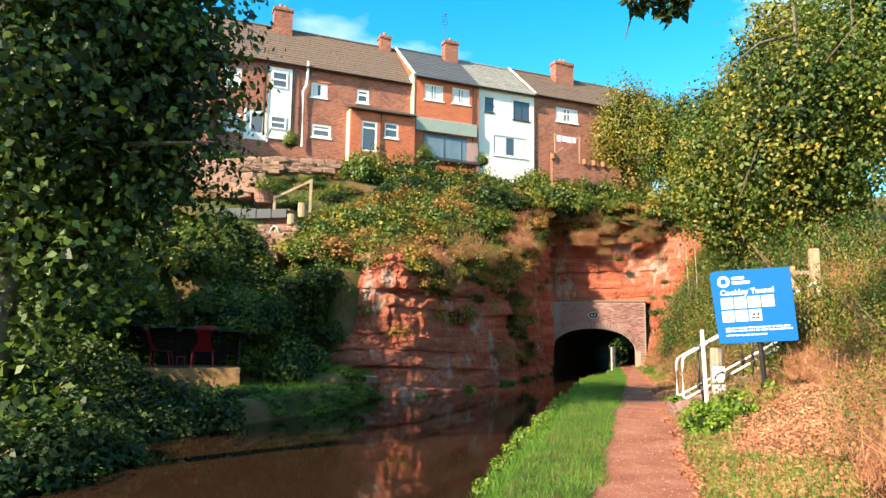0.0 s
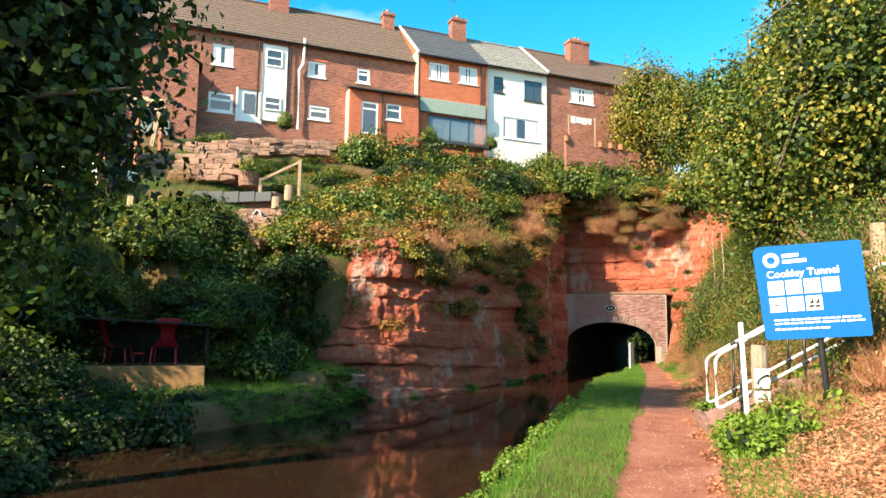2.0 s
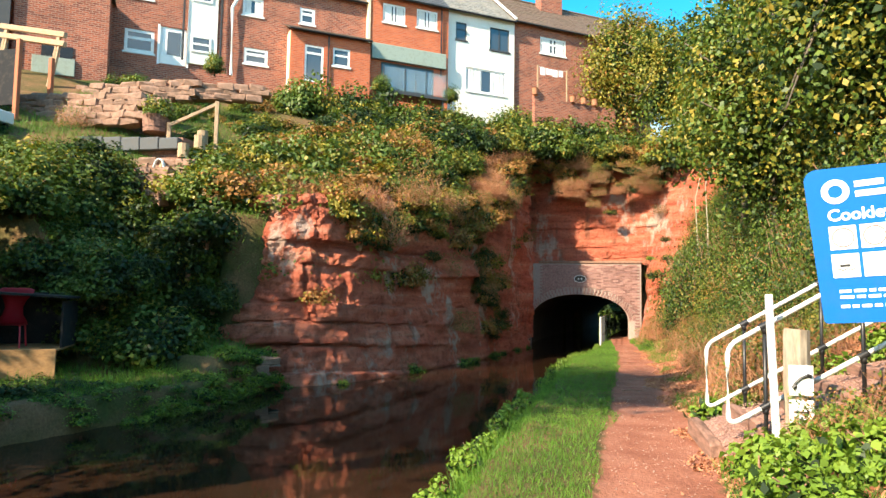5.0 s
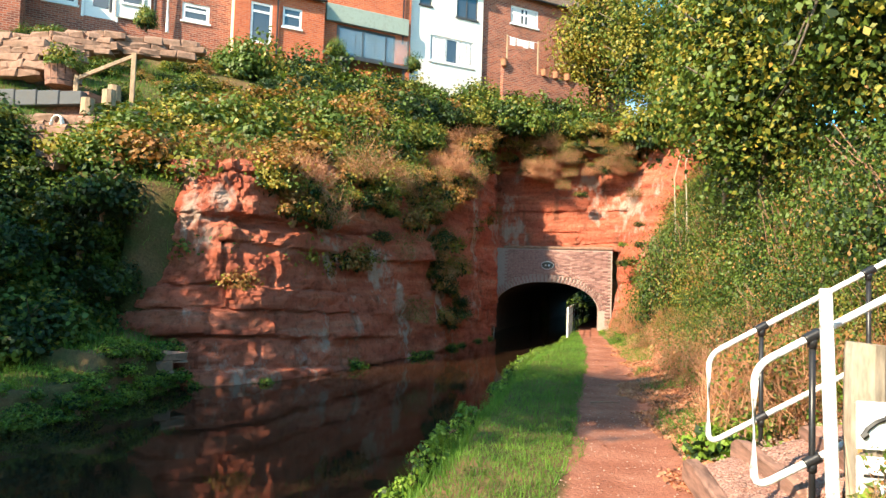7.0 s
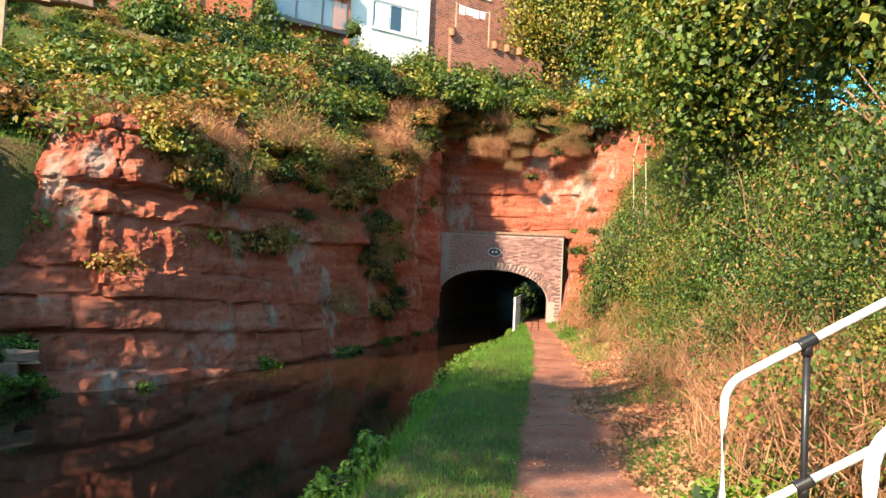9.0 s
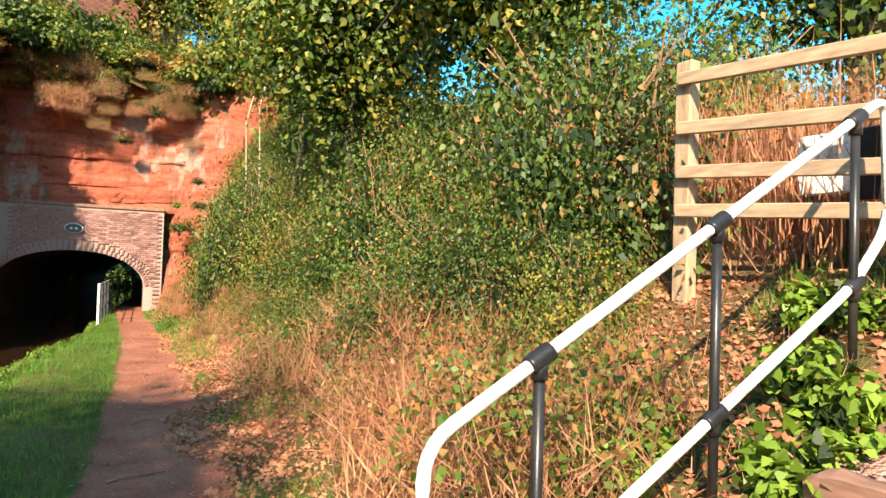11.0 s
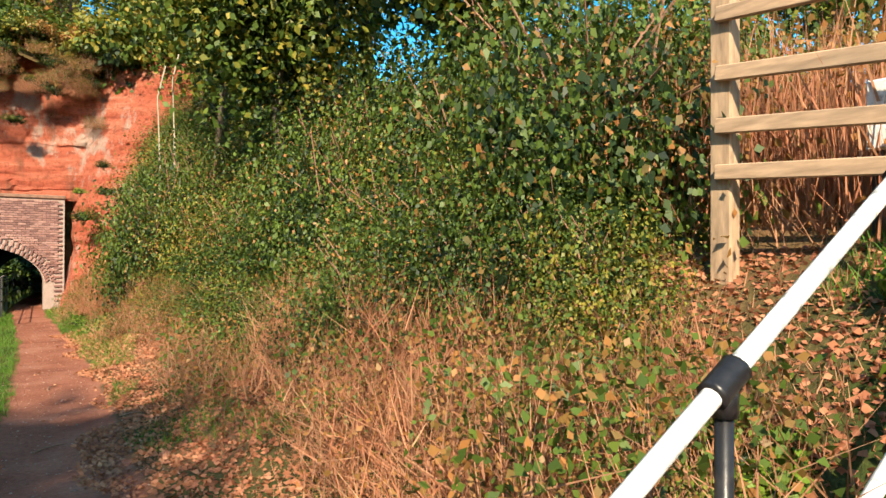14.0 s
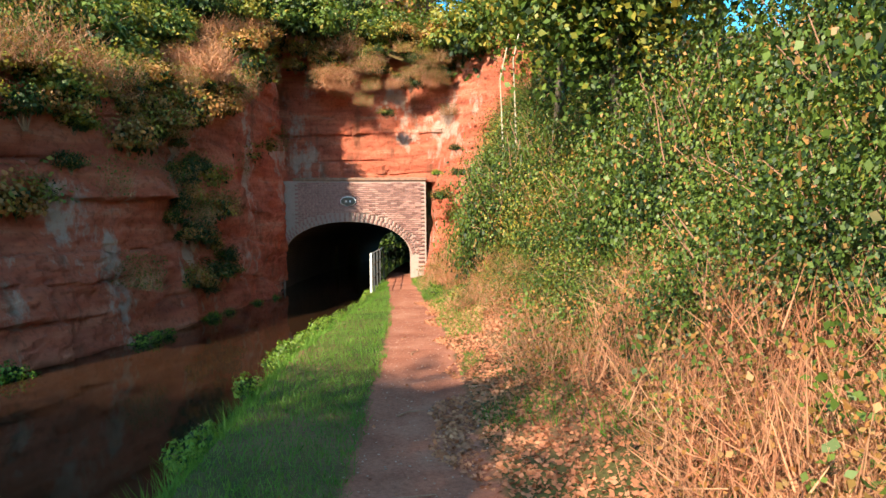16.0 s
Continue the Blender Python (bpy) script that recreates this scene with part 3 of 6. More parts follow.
bm = bmesh.new()
secs = []
for k in range(24):
    y = PORTAL_Y + 0.3 + (BORE_END - PORTAL_Y - 0.3) * k / 23
    o, dip = bore(y), 0.35 * k / 23
    ring = [(ARCH_X + o - HALF, -1.3)] + [(ARCH_X + o + HALF * math.sin(radians(a)), arch_z(ARCH_X + HALF * math.sin(radians(a))) - dip) for a in range(-90, 91, 9)] + [(ARCH_X + o + HALF, -1.3)]
    secs.append([bm.verts.new((x, y, z)) for x, z in ring])
for a, b_ in zip(secs, secs[1:]):
    for i in range(len(a) - 1):
        bm.faces.new((a[i], a[i + 1], b_[i + 1], b_[i]))
# lining brick, much darker than the portal's
bore_brick = brick_mat("dark_tunnel_brick", (0.10, 0.065, 0.05), (0.07, 0.045, 0.035), (0.13, 0.10, 0.08))
tagged(part("wall_tunnel", bm, bore_brick), "dark brick lining of the canal tunnel", "tunnel", kind="structure")

# oval plate over the arch
plate = thing("tunnel_plate", pose(1.12, PORTAL_Y - 0.07, 2.58), "small dark oval plate with pale border on brick portal", "plaque")
for nm, rx, rz, y0, mt in (("border", 0.295, 0.185, 0.0, m_white), ("face", 0.268, 0.16, -0.02, m_black)):
    part(nm, prism(bmesh.new(), [(rx * math.cos(radians(a)), rz * math.sin(radians(a))) for a in range(0, 360, 20)], y0 - 0.02, y0 + 0.02), mt, plate)
for x in (-0.11, 0.04):
    part("lettering", boxed(x, x + 0.07, -0.055, -0.04, -0.035, 0.035), m_white, plate)


# ---- the terrace of houses ----
HOUSE = Matrix.Translation(FACE_AT) @ pose(0, 0, 0, 0, 0, FACE_TURN)


def window(parent, x0, x1, z0, z1, y, frame_mat, cols=1, transom=0.0, sill=True, curtain=False, fw=0.07):
    """A window set in its opening; y: the wall's face."""
    bm = bmesh.new()
    f0, f1 = y + 0.03, y + 0.10
    for a in ((x0, x0 + fw, z0, z1), (x1 - fw, x1, z0, z1), (x0 + fw, x1 - fw, z0, z0 + fw), (x0 + fw, x1 - fw, z1 - fw, z1)):
        box(bm, a[0], a[1], f0, f1, a[2], a[3], 0.008)
    for k in range(1, cols):
        xm = x0 + (x1 - x0) * k / cols
        box(bm, xm - fw / 2, xm + fw / 2, f0 + 0.004, f1, z0 + fw, z1 - fw)
    if transom:
        zt = z0 + (z1 - z0) * transom
        box(bm, x0 + fw, x1 - fw, f0 + 0.008, f1, zt - fw / 2, zt + fw / 2)
    w = part("window", bm, frame_mat, parent)
    part("pane", boxed(x0 + fw, x1 - fw, y + 0.06, y + 0.075, z0 + fw, z1 - fw), m_glass, w)
    if curtain:
        for s0, s1 in ((0.02, 0.38), (0.62, 0.98)):
            bm, inner = bmesh.new(), x1 - x0 - 2 * fw
            wave = [(x0 + fw + inner * (s0 + (s1 - s0) * k / 12), y + 0.047 + 0.006 * math.cos(k * 2.1)) for k in range(13)]
            for (xa, ya), (xb, yb) in zip(wave, wave[1:]):
                bm.faces.new([bm.verts.new(v) for v in ((xa, ya, z0 + fw), (xb, yb, z0 + fw), (xb, yb, z1 - fw), (xa, ya, z1 - fw))])
            bmesh.ops.remove_doubles(bm, verts=bm.verts, dist=0.0005)
            part("curtain", bm, m_curtain, w)
    if sill:
        part("sill", boxed(x0 - 0.06, x1 + 0.06, y - 0.05, y + 0.03, z0 - 0.09, z0, 0.01), frame_mat, w)
    return w


def roof(parent, x0, x1, eave, ridge, front, mid, mat, label=""):
    """A pitched roof of overlapping courses, both slopes in one part."""
    bm = bmesh.new()
    n = 15
    for sgn in (-1, 1):
        for k in range(n):
            ya, yb = front + (mid - front) * k / n, front + (mid - front) * (k + 1.15) / n
            za, zb = eave + (ridge - eave) * k / n, eave + (ridge - eave) * (k + 1.15) / n
            if sgn > 0:
                ya, yb = 2 * mid - ya, 2 * mid - yb
            cols = max(1, int((x1 - x0) / 0.9))
            for c_ in range(cols):
                xa, xb = x0 + (x1 - x0) * c_ / cols, x0 + (x1 - x0) * (c_ + 1) / cols
                wob = random.uniform(-0.012, 0.012)
                a = [bm.verts.new(v) for v in ((xa, ya, za + 0.045 + wob), (xb, ya, za + 0.045 + wob), (xb, yb, zb + 0.005), (xa, yb, zb + 0.005))]
                d = [bm.verts.new((xa, ya, za + wob)), bm.verts.new((xb, ya, za + wob))]
                bm.faces.new(a if sgn < 0 else a[::-1])
                bm.faces.new((d[0], d[1], a[1], a[0]) if sgn < 0 else (a[0], a[1], d[1], d[0]))
    tube(bm, [(x0, mid, ridge + 0.02), (x1, mid, ridge + 0.02)], 0.10, 8)
    return part("roof", bm, mat, parent, label)


def chimney(parent, x, y, z0, z1, w=0.9, d=0.6, pots=1):
    bm = boxed(x - w / 2, x + w / 2, y - d / 2, y + d / 2, z0, z1)
    box(bm, x - w / 2 - 0.06, x + w / 2 + 0.06, y - d / 2 - 0.06, y + d / 2 + 0.06, z1 - 0.22, z1 - 0.06, 0.01)
    c_ = part("chimney", bm, m_brick_old, parent)
    for k in range(pots):
        px = x + (k - (pots - 1) / 2) * 0.3
        part("chimney_pot", tube(bmesh.new(), [(px, y, z1), (px, y, z1 + 0.28)], 0.12, 10, 0.10), m_terracotta, c_)


def house(label, x0, x1, front, eave, ridge, wall_mat, roof_mat, holes, base=9.3, depth=7.0):
    h = thing("terraced_house", HOUSE.copy(), label, "house", "terrace above the cutting")
    part("wall", pierced(bmesh.new(), x0, x1, base, eave, front, front + 0.3, holes), wall_mat, h)
    bm = boxed(x0, x0 + 0.28, front + 0.3, depth, base, eave)
    box(bm, x1 - 0.28, x1, front + 0.3, depth, base, eave)
    box(bm, x0 + 0.28, x1 - 0.28, depth - 0.3, depth, base, eave)
    for gx_ in (x0, x1 - 0.28):
        mid = (front + depth) / 2
        v = [(front + 0.02, eave), (depth - 0.02, eave), (mid, ridge - 0.12)]
        a = [bm.verts.new((gx_, y, z)) for y, z in v]
        b_ = [bm.verts.new((gx_ + 0.28, y, z)) for y, z in v]
        bm.faces.new(a), bm.faces.new(b_[::-1])
        for k in range(3):
            bm.faces.new((a[k], a[(k + 1) % 3], b_[(k + 1) % 3], b_[k]))
    part("side_wall", bm, wall_mat, h)
    part("room_floor", boxed(x0 + 0.3, x1 - 0.3, front + 0.32, depth - 0.32, 14.05, 14.2), m_inside, h)
    roof(h, x0 - 0.05, x1 + 0.05, eave - 0.08, ridge, front - 0.22, (front + depth) / 2, roof_mat)
    bm = bmesh.new()
    tube(bm, [(x0, front - 0.25, eave - 0.08), (x1, front - 0.25, eave - 0.08)], 0.06, 8)
    part("gutter", bm, m_black, h)
    return h


# long old brick cottage
holes = [(-7.44, -6.43, 14.54, 15.63), (-7.53, -6.33, 12.1, 13.11), (-6.1, -5.0, 11.75, 13.45), (-2.62, -1.68, 14.64, 15.5), (0.04, 0.78, 14.69, 15.5), (-2.5, -1.4, 12.32, 13.08)]
h1 = house("long old brown brick terraced cottage with tiled roof", -16.5, 3.4, 0.0, 16.3, 19.85, m_brick_old, m_tile_brown, holes)
for (a, b_, c0, d0), cur in zip((holes[0], holes[1], holes[3], holes[4], holes[5]), (True, False, True, False, False)):
    window(h1, a, b_, c0, d0, 0.0, m_upvc, 1, 0.0 if cur else 0.62, True, cur, 0.13)
door = part("door", boxed(-6.1, -5.0, 0.05, 0.11, 11.75, 13.45, 0.01), m_upvc, h1, "white glazed back door")
part("door_pane", boxed(-5.8, -5.25, 0.03, 0.06, 12.2, 13.25), m_glass, door)
for x in (-6.2, -4.99):
    part("door_frame", boxed(x, x + 0.1, -0.03, 0.12, 11.7, 13.5), m_upvc, h1)
panel = part("rendered_panel", boxed(-4.98, -3.7, -0.09, -0.005, 11.9, 15.98, 0.01), m_render, h1, "white rendered stair panel")
for z0, z1 in ((14.8, 15.74), (12.45, 13.2)):
    window(h1, -4.82, -3.95, z0, z1, -0.17, m_upvc, 1, 0.5, False, False, 0.09)
part("down_pipe", tube(bmesh.new(), [(-5.16, -0.16, 16.2), (-5.16, -0.16, 12.0)], 0.05), m_black, h1)
part("down_pipe", tube(bmesh.new(), [(-3.62, -0.14, 16.1), (-3.55, -0.14, 15.5), (-3.55, -0.14, 12.0)], 0.045), m_black, h1)
part("soil_pipe", tube(bmesh.new(), [(-2.85, -0.16, 16.6), (-2.9, -0.16, 15.2), (-3.1, -0.16, 14.8), (-3.05, -0.16, 11.6)], 0.075), m_upvc, h1, "white plastic soil pipe")
part("lintel", boxed(-2.75, -1.55, -0.03, 0.02, 15.5, 15.62), m_brick_red, h1)
chimney(h1, -3.9, 3.2, 18.9, 21.0, 1.1, 0.7, 2)
chimney(h1, 2.7, 3.4, 18.9, 20.6, 0.7, 0.6, 1)

# gabled brick outhouse on the cottage's face, and a dark glazed room beside it
bm = bmesh.new()
prism(bm, [(-11.4, 8.6), (-8.05, 8.6), (-8.05, 13.9), (-9.7, 15.0), (-11.4, 13.9)], -1.4, -0.02)
oh = thing("outhouse", HOUSE.copy(), "gabled brick outhouse built against the old cottage", "outhouse")
part("wall", bm, m_brick_old, oh)
bm = bmesh.new()
for s in (-1, 1):
    for k in range(6):
        xa, xb = -9.72 + s * (1.8 * k / 6), -9.72 + s * (1.8 * (k + 1.1) / 6)
        za, zb = 15.08 - 1.15 * k / 6, 15.08 - 1.15 * (k + 1.1) / 6
        vs = [bm.verts.new(v) for v in ((xa, -1.48, za), (xb, -1.48, zb), (xb, 0, zb), (xa, 0, za), (xa, -1.48, za + 0.05), (xb, -1.48, zb + 0.05), (xb, 0, zb + 0.05), (xa, 0, za + 0.05))]
        for q in ((0, 1, 5, 4), (4, 5, 6, 7), (1, 2, 6, 5), (0, 4, 7, 3)):
            bm.faces.new([vs[i] for i in q])
part("roof", bm, m_tile_brown, oh)
part("hatch", boxed(-10.4, -9.9, -1.44, -1.40, 10.9, 11.4), m_black, oh)
part("hatch", boxed(-9.75, -9.3, -1.44, -1.40, 10.9, 11.4), m_black, oh)
part("grey_panel", boxed(-10.7, -9.95, -1.50, -1.41, 10.2, 10.9, 0.01), m_sage, oh)
part("grey_panel", boxed(-9.9, -9.2, -1.50, -1.41, 10.2, 10.9, 0.01), m_sage, oh)

gr = thing("glazed_extension", HOUSE.copy(), "dark framed glazed extension with flat roof", "extension")
part("wall", pierced(bmesh.new(), -16.0, -11.5, 9.0, 15.0, -1.6, -1.4, [(-15.6, -11.9, 12.7, 14.6)]), m_dark_frame, gr)
part("roof", boxed(-16.2, -11.4, -1.75, -0.01, 15.0, 15.16, 0.02), m_dark_frame, gr)
window(gr, -15.6, -11.9, 12.7, 14.6, -1.6, m_dark_frame, 3, 0, False)

# lean-to kitchen in newer red brick
ex = thing("kitchen_extension", HOUSE.copy(), "single storey orange-red brick kitchen with tiled lean-to roof", "extension")
eh = [(0.15, 1.06, 11.6, 13.37), (1.5, 2.34, 12.54, 13.42)]
part("wall", pierced(bmesh.new(), -0.5, 3.35, 9.3, 13.95, -0.9, -0.7, eh), m_brick_red, ex)
part("side_wall", boxed(-0.52, -0.32, -0.7, -0.01, 9.3, 14.0), m_cream, ex, "cream rendered side")
bm = bmesh.new()
for k in range(6):
    ya, yb = -1.1 + 1.1 * k / 6, -1.1 + 1.1 * (k + 1.15) / 6
    za, zb = 13.95 + 0.5 * k / 6, 13.95 + 0.5 * (k + 1.15) / 6
    vs = [bm.verts.new(v) for v in ((-0.65, ya, za), (3.42, ya, za), (3.42, min(yb, -0.01), zb), (-0.65, min(yb, -0.01), zb), (-0.65, ya, za + 0.07), (3.42, ya, za + 0.07), (3.42, min(yb, -0.01), zb + 0.02), (-0.65, min(yb, -0.01), zb + 0.02))]
    for q in ((0, 1, 5, 4), (4, 5, 6, 7), (1, 2, 6, 5), (0, 4, 7, 3)):
        bm.faces.new([vs[i] for i in q])
part("roof", bm, m_tile_brown, ex)
window(ex, 0.15, 1.06, 11.6, 13.37, -0.9, m_upvc, 1, 0.78, False, False, 0.1)
window(ex, 1.5, 2.34, 12.54, 13.42, -0.9, m_upvc, 1, 0.6, True, False, 0.09)
part("down_pipe", tube(bmesh.new(), [(1.27, -0.97, 13.9), (1.27, -0.97, 11.0)], 0.04), m_black, ex)
part("gutter", tube(bmesh.new(), [(-0.6, -1.12, 13.95), (3.4, -1.12, 13.95)], 0.05), m_black, ex)

# orange brick house with a glazed lower storey
oh2 = [(4.15, 5.36, 15.42, 16.4), (5.98, 7.15, 15.46, 16.45), (4.1, 7.0, 11.6, 13.35)]
h2 = house("narrow orange brick terraced house with dark slate roof", 3.5, 7.78, -0.3, 16.75, 19.9, m_brick_red, m_slate, oh2)
window(h2, *oh2[0], -0.3, m_upvc, 2, 0, True, True, 0.09)
window(h2, *oh2[1], -0.3, m_upvc, 2, 0, True, True, 0.09)
window(h2, *oh2[2], -0.3, m_dark_frame, 3, 0, False, False, 0.08)
part("fascia", boxed(3.55, 7.6, -0.5, -0.31, 13.4, 14.2, 0.02), m_sage, h2, "grey-green painted fascia over the glazing")
part("party_wall", boxed(3.38, 3.49, -0.35, 0.6, 12.5, 16.9), m_cream, h2)
chimney(h2, 7.2, 3.0, 18.9, 20.9, 0.95, 0.6, 1)
part("down_pipe", tube(bmesh.new(), [(7.35, -0.38, 16.6), (7.35, -0.38, 13.0)], 0.04), m_black, h2)

bal = thing("glass_balcony", HOUSE.copy(), "glass sided balcony on dark deck", "balcony")
part("deck", boxed(3.8, 7.2, -1.7, -0.52, 11.35, 11.5, 0.01), m_dark_frame, bal)
for k in range(3):
    part("pane", boxed(3.85 + 1.1 * k, 4.88 + 1.1 * k, -1.68, -1.66, 11.55, 12.65), m_clear, bal)
    part("post", boxed(3.8 + 1.1 * k, 3.84 + 1.1 * k, -1.7, -1.64, 11.5, 12.7), m_dark_frame, bal)
part("post", boxed(7.1, 7.14, -1.7, -1.64, 11.5, 12.7), m_dark_frame, bal)
for x in (4.0, 6.9):
    part("support", boxed(x, x + 0.12, -1.6, -1.48, 8.5, 11.35), m_dark_frame, bal)

wh = [(8.3, 8.94, 15.31, 16.26), (10.34, 11.55, 15.08, 16.33), (8.93, 11.35, 12.6, 13.89)]
h3 = house("white rendered terraced house with weathered slate roof", 7.86, 11.87, -0.1, 16.85, 19.9, m_render, m_slate_grey, wh)
window(h3, *wh[0], -0.1, m_dark_frame, 1, 0.6, True, False, 0.06)
window(h3, *wh[1], -0.1, m_dark_frame, 2, 0, True, False, 0.06)
window(h3, *wh[2], -0.1, m_upvc, 3, 0, True, True, 0.08)

rh = [(13.63, 15.36, 15.48, 16.44), (18.28, 19.16, 15.33, 16.73)]
h4 = house("brown brick terraced house at the end of the row", 11.93, 21.5, 0.05, 17.0, 20.0, m_brick_old, m_tile_brown, rh)
window(h4, *rh[0], 0.05, m_upvc, 2, 0.6, True, True, 0.1)
window(h4, *rh[1], 0.05, m_upvc, 2, 0.6, True, False, 0.1)
chimney(h4, 16.0, 2.9, 18.7, 20.9, 1.5, 0.7, 2)
part("flashing", tube(bmesh.new(), [(11.9, -0.3, 16.98), (11.9, 3.4, 20.05)], 0.07, 6), m_render, h4)
part("flashing", tube(bmesh.new(), [(3.45, -0.45, 16.8), (3.45, 3.4, 20.0)], 0.08, 6), m_render, h2)
aerial = thing("tv_aerial", HOUSE @ pose(6.8, 3.0, 20.9), "thin metal television aerial on chimney", "aerial")
part("mast", tube(bmesh.new(), [(0, 0, -0.4), (0, 0, 2.0)], 0.02, 6), m_dark_frame, aerial)
bm = bmesh.new()
for k in range(5):
    tube(bm, [(-0.25, 0, 1.2 + 0.18 * k), (0.25, 0, 1.2 + 0.18 * k)], 0.012, 5)
part("crossbar", bm, m_dark_frame, aerial)


# ---- towpath: sign, rails, steps, fence ----
def text_part(words, size, m, mat, parent, name="lettering"):
    cu = bpy.data.curves.new(name, "FONT")
    cu.body, cu.size, cu.extrude, cu.offset = words, size, 0.001, size * 0.02
    cu.materials.append(mat)
    ob = new(name, cu)
    ob.parent, ob.matrix_local = parent, m
    return ob


def disc(bm, x, z, r, y0, y1, r_in=0.0, n=24):
    ring = [(x + r * math.cos(2 * math.pi * k / n), z + r * math.sin(2 * math.pi * k / n)) for k in range(n)]
    if not r_in:
        return prism(bm, ring, y0, y1)
    for k in range(n):
        a, c_ = 2 * math.pi * k / n, 2 * math.pi * (k + 1) / n
        prism(bm, [(x + r_in * math.cos(a), z + r_in * math.sin(a)), (x + r * math.cos(a), z + r * math.sin(a)), (x + r * math.cos(c_), z + r * math.sin(c_)), (x + r_in * math.cos(c_), z + r_in * math.sin(c_))], y0, y1)
    bmesh.ops.remove_doubles(bm, verts=bm.verts, dist=0.0001)
    return bm


S = thing("information_sign", pose(3.98, 10.9, 0.5, 0, -4, -19), "bright blue tunnel information sign on black post", "sign")
bm = bmesh.new()
out = []
for cx, cz, a0, r in ((0.52, 2.10, 0, 0.03), (-0.50, 2.08, 90, 0.09), (-0.52, 1.0, 180, 0.03), (0.52, 1.0, 270, 0.03)):
    out += [(cx + r * math.cos(radians(a0 + a)) - 0.02, cz + r * math.sin(radians(a0 + a))) for a in range(0, 91, 18)]
prism(bm, [(x * 1.06, z) for x, z in out], -0.02, 0.0)
board = part("board", bm, m_blue, S)
part("post", tube(bmesh.new(), [(0, 0.05, -0.25), (0, 0.05, 2.05)], 0.038, 12), m_black, S, "black metal post")
for z in (1.15, 1.95):
    part("clamp", boxed(-0.09, 0.09, 0.001, 0.095, z - 0.025, z + 0.025, 0.006), m_black, S)
part("roundel", disc(bmesh.new(), -0.44, 1.98, 0.095, -0.026, -0.021, 0.05), m_white, board, "white ring emblem")
for x0, x1, z in ((-0.31, -0.12, 2.0), (-0.31, -0.04, 1.925)):
    part("emblem_line", boxed(x0, x1, -0.025, -0.021, z, z + 0.045), m_white, board)
text_part("Cookley Tunnel", 0.125, Matrix.Translation((-0.51, -0.023, 1.755)) @ pose(0, 0, 0, 90), m_white, board)
for row, n_ in ((0, 4), (1, 3)):
    for k in range(n_):
        x0, z0 = -0.51 + 0.205 * k, 1.53 - 0.215 * row
        sq = part("pictogram_panel", boxed(x0, x0 + 0.18, -0.026, -0.021, z0, z0 + 0.18), m_white, board)
        if row == 0 and k < 3:
            part("ring", disc(bmesh.new(), x0 + 0.09, z0 + 0.09, 0.075, -0.030, -0.027, 0.067), m_red_print, sq)
        if row == 0 and k == 2:
            part("bar", boxed(-0.07, 0.07, -0.030, -0.027, -0.006, 0.006, 0, Matrix.Translation((x0 + 0.09, 0, z0 + 0.09)) @ pose(0, 0, 0, 0, 25)), m_red_print, sq)
        if row == 1 and k == 0:
            part("wave", tube(bmesh.new(), [(x0 + 0.03 + 0.012 * i, -0.028, z0 + 0.06 + 0.008 * math.sin(i * 1.5)) for i in range(11)], 0.004, 5), m_pictogram, sq)
            part("swimmer", boxed(x0 + 0.05, x0 + 0.12, -0.030, -0.027, z0 + 0.08, z0 + 0.10), m_pictogram, sq)
        if row == 1 and k == 2:
            for q in (0, 1):
                part("sail", prism(bmesh.new(), [(x0 + 0.03 + 0.065 * q, z0 + 0.08), (x0 + 0.085 + 0.065 * q, z0 + 0.08), (x0 + 0.085 + 0.065 * q, z0 + 0.15)], -0.030, -0.027), m_pictogram, sq)
                part("hull", boxed(x0 + 0.03 + 0.065 * q, x0 + 0.085 + 0.065 * q, -0.030, -0.027, z0 + 0.035, z0 + 0.065), m_pictogram, sq)
for z, w in ((1.20, 0.92), (1.155, 0.98), (1.085, 0.62)):
    x = -0.48
    while x < -0.48 + w:
        q = random.uniform(0.04, 0.10)
        part("small_print", boxed(x, x + q, -0.025, -0.021, z, z + 0.022), m_white, board)
        x += q + 0.018


def rounded(points, r=0.09, n=5):
    """Points of a bent pipe: each inner corner turned in a curve."""
    pts = [Vector(p) for p in points]
    res = [pts[0]]
    for a, b_, c_ in zip(pts, pts[1:], pts[2:]):
        u, v = (a - b_).normalized(), (c_ - b_).normalized()
        res += [b_ + u * r * (1 - k / n) ** 2 + v * r * (k / n) ** 2 for k in range(n + 1)]
    return res + [pts[-1]]


